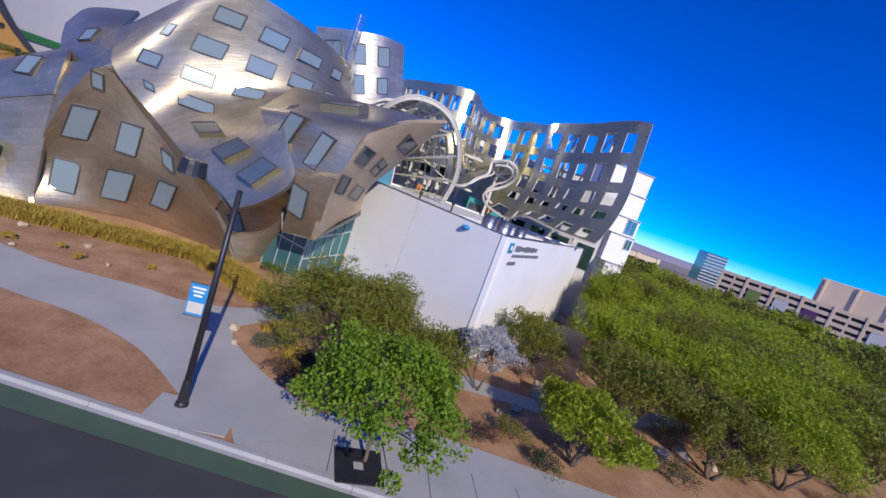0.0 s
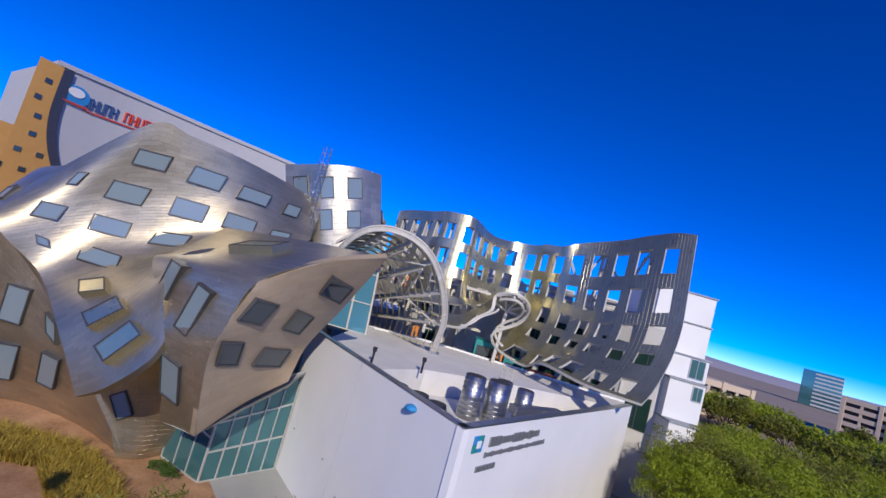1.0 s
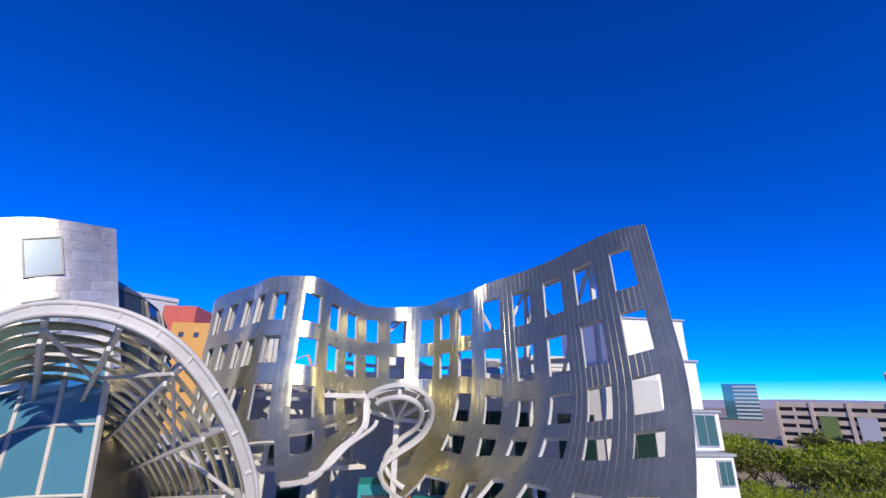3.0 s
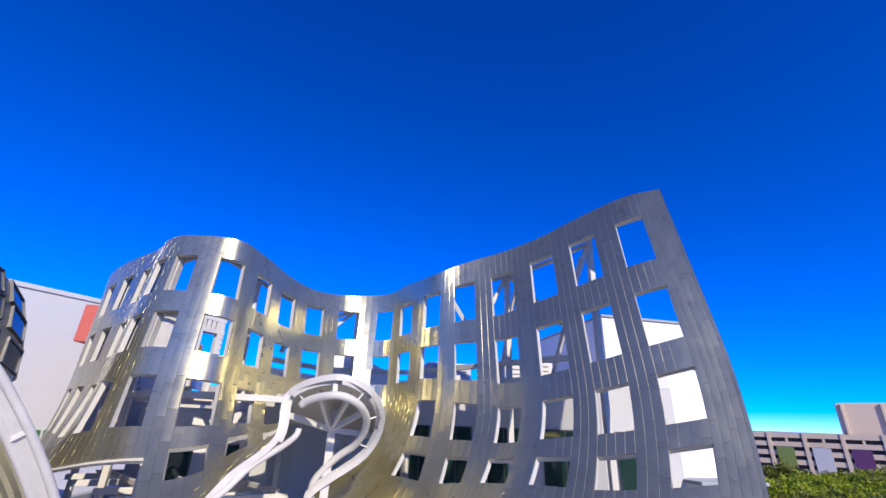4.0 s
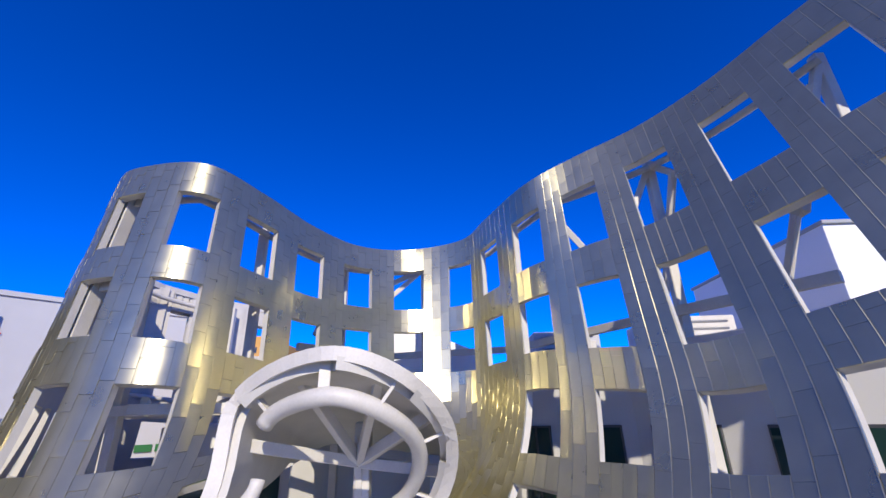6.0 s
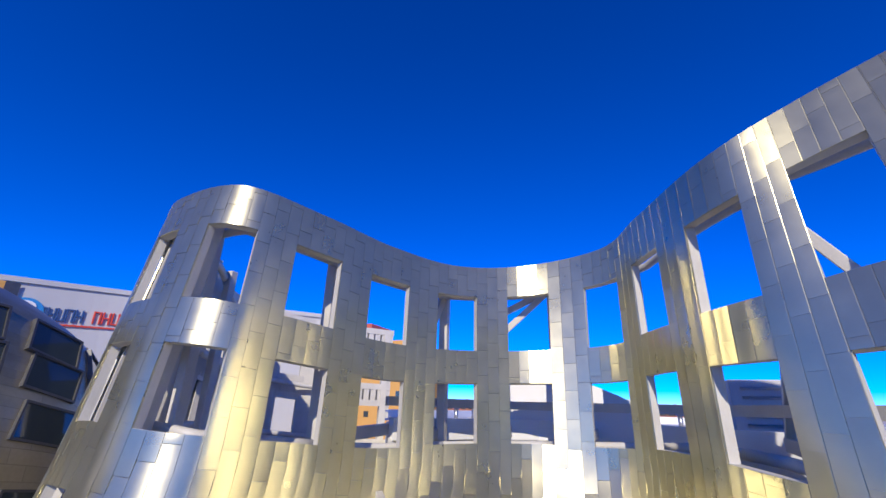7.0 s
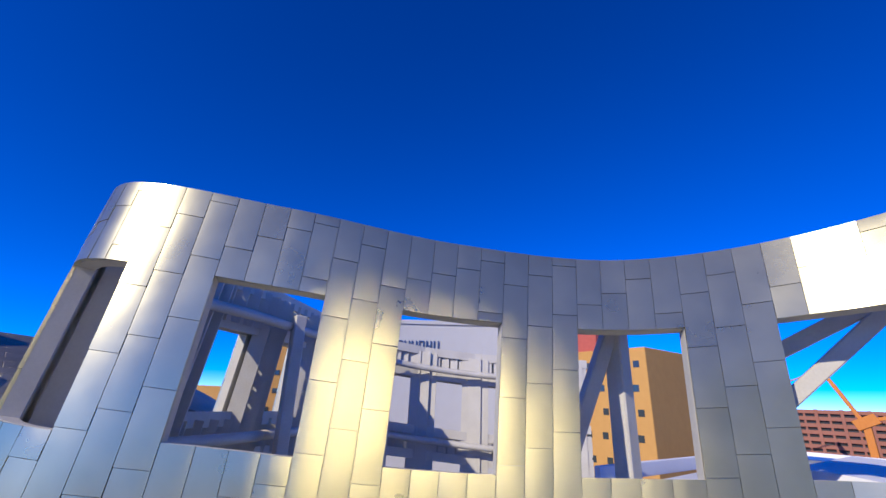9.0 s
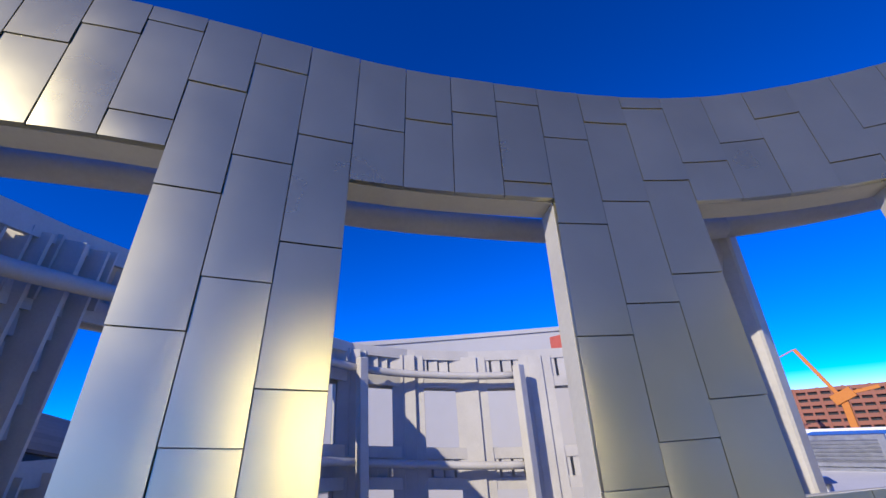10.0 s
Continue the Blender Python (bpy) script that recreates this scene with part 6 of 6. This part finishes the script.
# mesquite grove
MESQ = [(18.4, 25.4, 7.2, 8.5), (16.0, 22.2, 7.0, 7.6), (22.6, 26.6, 8.0, 8.3), (8.2, 5.0, 6.2, 5.2), (10.5, 10.5, 7.4, 6.6), (15.5, 7.5, 8.0, 6.6), (17.5, 12.5, 8.5, 7.6), (21.8, 8.3, 8.4, 7.0), (20.0, 18.0, 8.2, 7.6), (26.5, 13.5, 9.0, 7.4), (27.0, 21.0, 9.0, 7.8), (33.0, 17.5, 9.0, 7.2),
        (32.0, 9.0, 8.6, 6.4), (34.0, 25.5, 9.0, 7.6), (40.0, 20.5, 9.2, 7.0), (39.5, 12.0, 8.5, 6.2), (47.0, 25.0, 9.5, 7.0), (47.0, 15.5, 9.0, 6.4), (54.0, 28.0, 9.5, 6.8), (56.0, 19.0, 9.0, 6.2), (42.0, 31.0, 9.5, 7.4), (13.0, 2.5, 5.6, 4.4), (3.4, 0.6, 4.6, 3.6), (19.0, 3.4, 6.4, 5.0), (26.0, 5.0, 7.0, 5.4), (30.0, 32.0, 8.0, 7.4), (16.2, 17.5, 7.4, 6.6), (20.5, 24.0, 8.0, 7.4), (26.0, 27.0, 8.6, 7.4), (27.5, 37.0, 8.6, 7.0),
        (36.0, 36.0, 9.2, 7.2), (48.0, 37.0, 9.4, 7.0), (34.0, 45.0, 9.0, 6.8), (43.0, 44.0, 9.2, 6.8), (55.0, 42.0, 9.4, 6.8), (62.0, 33.0, 9.4, 6.6), (65.0, 24.0, 9.2, 6.4), (52.0, 50.0, 9.4, 6.6), (64.0, 47.0, 9.4, 6.6), (74.0, 38.0, 9.4, 6.4), (72.0, 54.0, 9.4, 6.4), (43.0, 54.0, 9.0, 6.4)]
for i, (x, y, w, h) in enumerate(MESQ):
    near = x < 24
    tree("mesquite", (x, y), w, h, h * 0.30, LEAF_MESQ if i % 3 else LEAF_OLIVE, 30 + i, "wide yellow-green mesquite with several leaning trunks", "tree", "mesquite grove",
         clumps=120 if near else 80, per=120 if near else 70, leaf=0.26 if near else 0.40, shape=0.24, lift=0.3, trunks=3, thick=0.13, clump=0.13)
rng = random.Random(21)
for i in range(46):
    x, y = 58 + 74 * rng.random(), 22 + 90 * rng.random()
    tree("mesquite", (x, y), rng.uniform(8.5, 12), rng.uniform(6.4, 8.6), 1.6, LEAF_MESQ if i % 3 else LEAF_OLIVE, 300 + i, "wide yellow-green mesquite beyond the grove", "tree", "far mesquites",
         clumps=60, per=34, leaf=0.75, shape=0.4, lift=0.3, trunks=2, thick=0.16, clump=0.15)
# low shrubs in the beds
SHRUBS = [(-12.2, 7.6, LEAF_GREEN2, 1.6, 0.8), (-13.4, 8.6, LEAF_OLIVE, 1.5, 0.8), (-11.6, 4.4, LEAF_GREY2, 1.6, 0.7), (-10.2, 3.1, PURPLE, 1.2, 0.6), (-10.9, 2.0, PURPLE, 1.3, 0.6), (-12.4, 3.9, LEAF_GREY2, 1.3, 0.6), (-9.4, 1.2, PURPLE, 1.2, 0.6),
          (-3.0, 1.9, LEAF_OLIVE, 1.4, 0.7), (-1.4, 0.6, PURPLE, 1.6, 0.7), (0.3, 1.4, LEAF_OLIVE, 1.6, 0.9), (1.5, -0.4, LEAF_DARK, 1.5, 0.8), (5.6, 3.4, LEAF_DARK, 1.9, 1.1), (6.4, 1.6, LEAF_OLIVE, 2.0, 1.1), (9.6, 1.0, LEAF_DARK, 2.2, 1.2), (12.0, 5.6, LEAF_DARK, 2.4, 1.3),
          (16.0, 3.0, LEAF_DARK, 2.4, 1.2), (22.5, 1.8, LEAF_OLIVE, 2.6, 1.4), (28.5, 2.2, LEAF_OLIVE, 3.0, 1.5), (35.0, 4.0, LEAF_DARK, 3.0, 1.5), (6.2, 19.5, LEAF_GREY, 2.6, 2.6), (8.4, 20.6, LEAF_OLIVE, 2.4, 2.4), (-14.6, 15.0, LEAF_GREEN2, 0.8, 0.7), (-15.4, 15.2, LEAF_GREEN2, 0.9, 0.8),
          (-27.2, 8.4, GRASS_DRY, 0.5, 0.35), (-25.0, 9.0, GRASS_DRY, 0.45, 0.3), (-23.6, 8.2, GRASS_DRY, 0.5, 0.35), (-29.4, 9.6, GRASS_DRY, 0.5, 0.3), (-20.6, 9.6, GRASS_DRY, 0.45, 0.3)]
for i, (x, y, m, w, h) in enumerate(SHRUBS):
    tree("shrub", (x, y), w, h, h * 0.15, m, 90 + i, "low desert shrub in the planting bed", "shrub", "low shrubs", clumps=26, per=50, leaf=0.10, shape=0.4, trunks=2, thick=0.025, clump=0.2)


def grass_strip(line, width, count, seed, label, h=(0.35, 0.75)):
    """Upright arching blades along a strip of the plan."""
    g = np.random.default_rng(seed)
    v, f = [], []
    for _ in range(count):
        t = g.uniform(0, len(line) - 1)
        i = min(int(t), len(line) - 2)
        (x0, y0, w0), (x1, y1, w1) = line[i], line[i + 1]
        k = t - i
        d = Vector((x1 - x0, y1 - y0, 0)).normalized()
        off = g.uniform(-1, 1) * (w0 + (w1 - w0) * k) / 2
        p = Vector((x0 + (x1 - x0) * k - d.y * off, y0 + (y1 - y0) * k + d.x * off, G))
        for _ in range(6):
            a, hh = g.uniform(0, 6.28), g.uniform(*h)
            o = Vector((math.cos(a), math.sin(a), 0))
            s = Vector((-o.y, o.x, 0)) * 0.022
            q = p + o * 0.06
            b = len(v)
            v += [q - s, q + s, q + o * hh * 0.25 + s * 0.7 + Vector((0, 0, hh * 0.7)), q + o * hh * 0.25 - s * 0.7 + Vector((0, 0, hh * 0.7)), q + o * hh * 0.7 + Vector((0, 0, hh * 0.95))]
            f += [(b, b + 1, b + 2), (b, b + 2, b + 3), (b + 3, b + 2, b + 4)]
    ob = fast_mesh("dry_grass", np.array(v), np.array(f), GRASS_DRY, None)
    return tagged(ob, label, "grass", "", "stuff")


grass_strip([(-38, 11.6, 2.0), (-30.6, 12.2, 2.6), (-23.4, 13.5, 2.6), (-19.4, 14.0, 2.2), (-16.4, 11.8, 2.6), (-13.8, 9.5, 2.0)], 2, 3600, 2, "strip of dry golden grass along the steel facade")
grass_strip([(-12.6, 6.4, 1.4), (-10.8, 3.6, 1.2), (-9.6, 1.6, 1.0)], 1, 260, 3, "tufts of dry golden grass between the shrubs", (0.25, 0.5))


# rocks and blocks
def boulder(name, place, size, seed, label, mat=None, category="rock"):
    rr = random.Random(seed)
    bm = bmesh.new()
    bmesh.ops.create_icosphere(bm, subdivisions=3, radius=0.5)
    ph = [rr.uniform(0, 6) for _ in range(6)]
    for v in bm.verts:
        c = v.co.normalized()
        k = 1 + 0.14 * math.sin(4 * c.x + ph[0]) + 0.12 * math.sin(5 * c.y + ph[1]) + 0.10 * math.sin(6 * c.z + ph[2]) + 0.05 * math.sin(11 * c.x + 9 * c.y + ph[3])
        v.co = Vector((c.x * size[0], c.y * size[1], c.z * size[2])) * 0.5 * k
    ob = part(name, bm, mat or ROCK, None, smooth=True)
    ob.matrix_world = pose(place[0], place[1], G + size[2] * 0.3, 0, 0, rr.uniform(0, 360))
    return tagged(ob, label, category, "boulders")


for k, (x, y, s) in enumerate(((-14.1, 4.9, 0.5), (-24.4, 10.2, 0.3), (-22.2, 8.4, 0.25), (-28.2, 10.6, 0.35), (-26.4, 7.6, 0.22), (-13.6, 3.6, 0.3), (1.6, 4.4, 0.5), (0.4, 3.6, 0.35), (10.8, 3.8, 0.6), (12.4, 4.2, 0.7), (14.2, 3.6, 0.5))):
    boulder("boulder", (x, y), (s * 1.4, s, s * 0.8), 60 + k, "pale sandstone boulder lying on the soil")
for k, (x, y, w, d, h, a) in enumerate(((6.2, 6.0, 2.6, 1.3, 0.75, -32), (3.9, 6.9, 1.0, 0.9, 0.8, -20))):
    bm = bmesh.new()
    add_box(bm, (w, d, h), Matrix.Translation((0, 0, h / 2)), 0.07)
    bmesh.ops.subdivide_edges(bm, edges=bm.edges, cuts=2, use_grid_fill=True)
    rr = random.Random(k)
    for v in bm.verts:
        v.co += Vector((rr.uniform(-1, 1), rr.uniform(-1, 1), rr.uniform(-1, 1))) * 0.025
    ob = part("stone_block", bm, ROCK, None)
    ob.matrix_world = pose(x, y, G, 0, 0, a)
    tagged(ob, "rough sandstone block set as a bench among the trees", "stone block", "stone blocks")

# low white wall with a grille beside the pavilion
lw = thing("low_wall", label="low white stucco wall with a grey grille beside the pavilion", category="wall")
bm = bmesh.new()
box_between(bm, 4.4, 9.0, 17.0, 17.3, G, 1.2, 0.02)
part("wall_body", bm, WHITE, lw)
for k in range(22):
    bm = bmesh.new()
    box_between(bm, 9.1 + k * 0.12, 9.15 + k * 0.12, 17.1, 17.2, G, 1.4)
    part("grille_bar", bm, GALV, lw)

# street lamp with a banner
lamp = thing("street_lamp", (-13.55, -1.75, G), 0, "black street lamp with a fluted base, side arm and blue banner", "street lamp")
bm = bmesh.new()
tube(bm, [(0, 0, 0), (0, 0, 0.12), (0, 0, 0.16), (0, 0, 0.9), (0, 0, 1.05)], 0.24, 16, 0.12)
part("base", bm, BLACK, lamp, "fluted cast base")
bm = bmesh.new()
tube(bm, [(0, 0, 1.0), (0, 0, 4.0), (0, 0, 8.1)], 0.125, 12, 0.095)
part("pole", bm, BLACK, lamp, smooth=True)
bm = bmesh.new()
tube(bm, [(0, 0, 7.3), (-0.5, -0.05, 7.75), (-1.1, -0.1, 8.1), (-1.55, -0.15, 8.25)], 0.045, 8)
part("arm", bm, BLACK, lamp, smooth=True)
bm = bmesh.new()
tube(bm, [(-1.5, -0.15, 8.15), (-1.5, -0.15, 8.3), (-1.5, -0.15, 8.5), (-1.5, -0.15, 8.62)], 0.44, 16, 0.36)
part("lamp_head", bm, BLACK, lamp, "round black lamp head")
bm = bmesh.new()
tube(bm, [(-1.5, -0.15, 8.1), (-1.5, -0.15, 8.16)], 0.27, 16)
part("lens", bm, MULLION, lamp, "pale lens")
for z in (4.62, 3.42):
    bm = bmesh.new()
    tube(bm, [(0, 0, z), (-0.72, -0.08, z)], 0.022, 6)
    part("banner_bracket", bm, BLACK, lamp)
bm = bmesh.new()
add_box(bm, (0.58, 0.012, 1.16), pose(-0.40, -0.045, 4.02, 0, 0, 6))
ban = part("banner", bm, BLUE, lamp, "blue banner with a white picture band")
bm = bmesh.new()
add_box(bm, (0.5, 0.016, 0.4), pose(-0.40, -0.045, 3.72, 0, 0, 6))
part("banner_band", bm, WHITE_STEEL, ban)
for k in range(3):
    bm = bmesh.new()
    add_box(bm, (0.44 - 0.08 * k, 0.018, 0.07), pose(-0.40, -0.045, 4.45 - k * 0.14, 0, 0, 6))
    part("text_bar", bm, WHITE, ban)
# line of trees along the far street
for i, (x, y) in enumerate(((150, 150), (152, 140), (151, 128), (153, 116), (150, 104), (152, 92), (90, 130), (96, 140), (104, 150), (112, 160), (80, 122))):
    tree("far_tree", (x, y), 7.5, 4.8, 0.8, LEAF_DARK if i % 2 else LEAF_OLIVE, 200 + i, "green street tree along the far road", "tree", "far street trees", clumps=50, per=30, leaf=0.7, shape=0.5, thick=0.15)


def palm(place, tall, seed):
    """A fan palm: ringed trunk and arching fronds cut into leaflets."""
    ob = thing("palm_tree", (*place, G), 0, "tall green palm tree before the ochre wall", "palm tree", "palms")
    g = np.random.default_rng(seed)
    bm = bmesh.new()
    tube(bm, [(0, 0, tall * k / 8) for k in range(9)], 0.26, 9, 0.2)
    part("trunk", bm, BARK, ob, smooth=True)
    for k in range(26):
        a, e = 6.28 * k / 26 + g.uniform(-0.1, 0.1), g.uniform(-0.5, 1.2)
        o = Vector((math.cos(a), math.sin(a), 0))
        length = g.uniform(2.0, 2.9)
        bm = bmesh.new()
        line = [Vector((0, 0, tall)) + o * length * t * math.cos(e * 0.8) + Vector((0, 0, length * (math.sin(e) * t - 0.75 * t * t))) for t in (0, 0.25, 0.5, 0.75, 1.0)]
        s = Vector((-o.y, o.x, 0))
        for i in range(16):
            t = 0.15 + 0.85 * i / 15
            p = Vector(catmull(line, t * 4))
            for sd in (-1, 1):
                w = 0.75 * math.sin(math.pi * (0.12 + 0.8 * t))
                q = p + s * sd * w + o * 0.35 * w + Vector((0, 0, -0.35 * w))
                v = [bm.verts.new(x) for x in (p - o * 0.05, p + o * 0.05, q)]
                bm.faces.new(v)
        part("frond", bm, LEAF_OLIVE, ob)
    return ob


for k, (x, y, h) in enumerate(((-52.0, 30.0, 8.6), (-57.0, 33.0, 9.2), (-47.5, 33.5, 8.2), (-62.0, 31.0, 9.6), (-43.0, 34.0, 7.6))):
    palm((x, y), h, 400 + k)


# ---- pieces ----
near_panels()
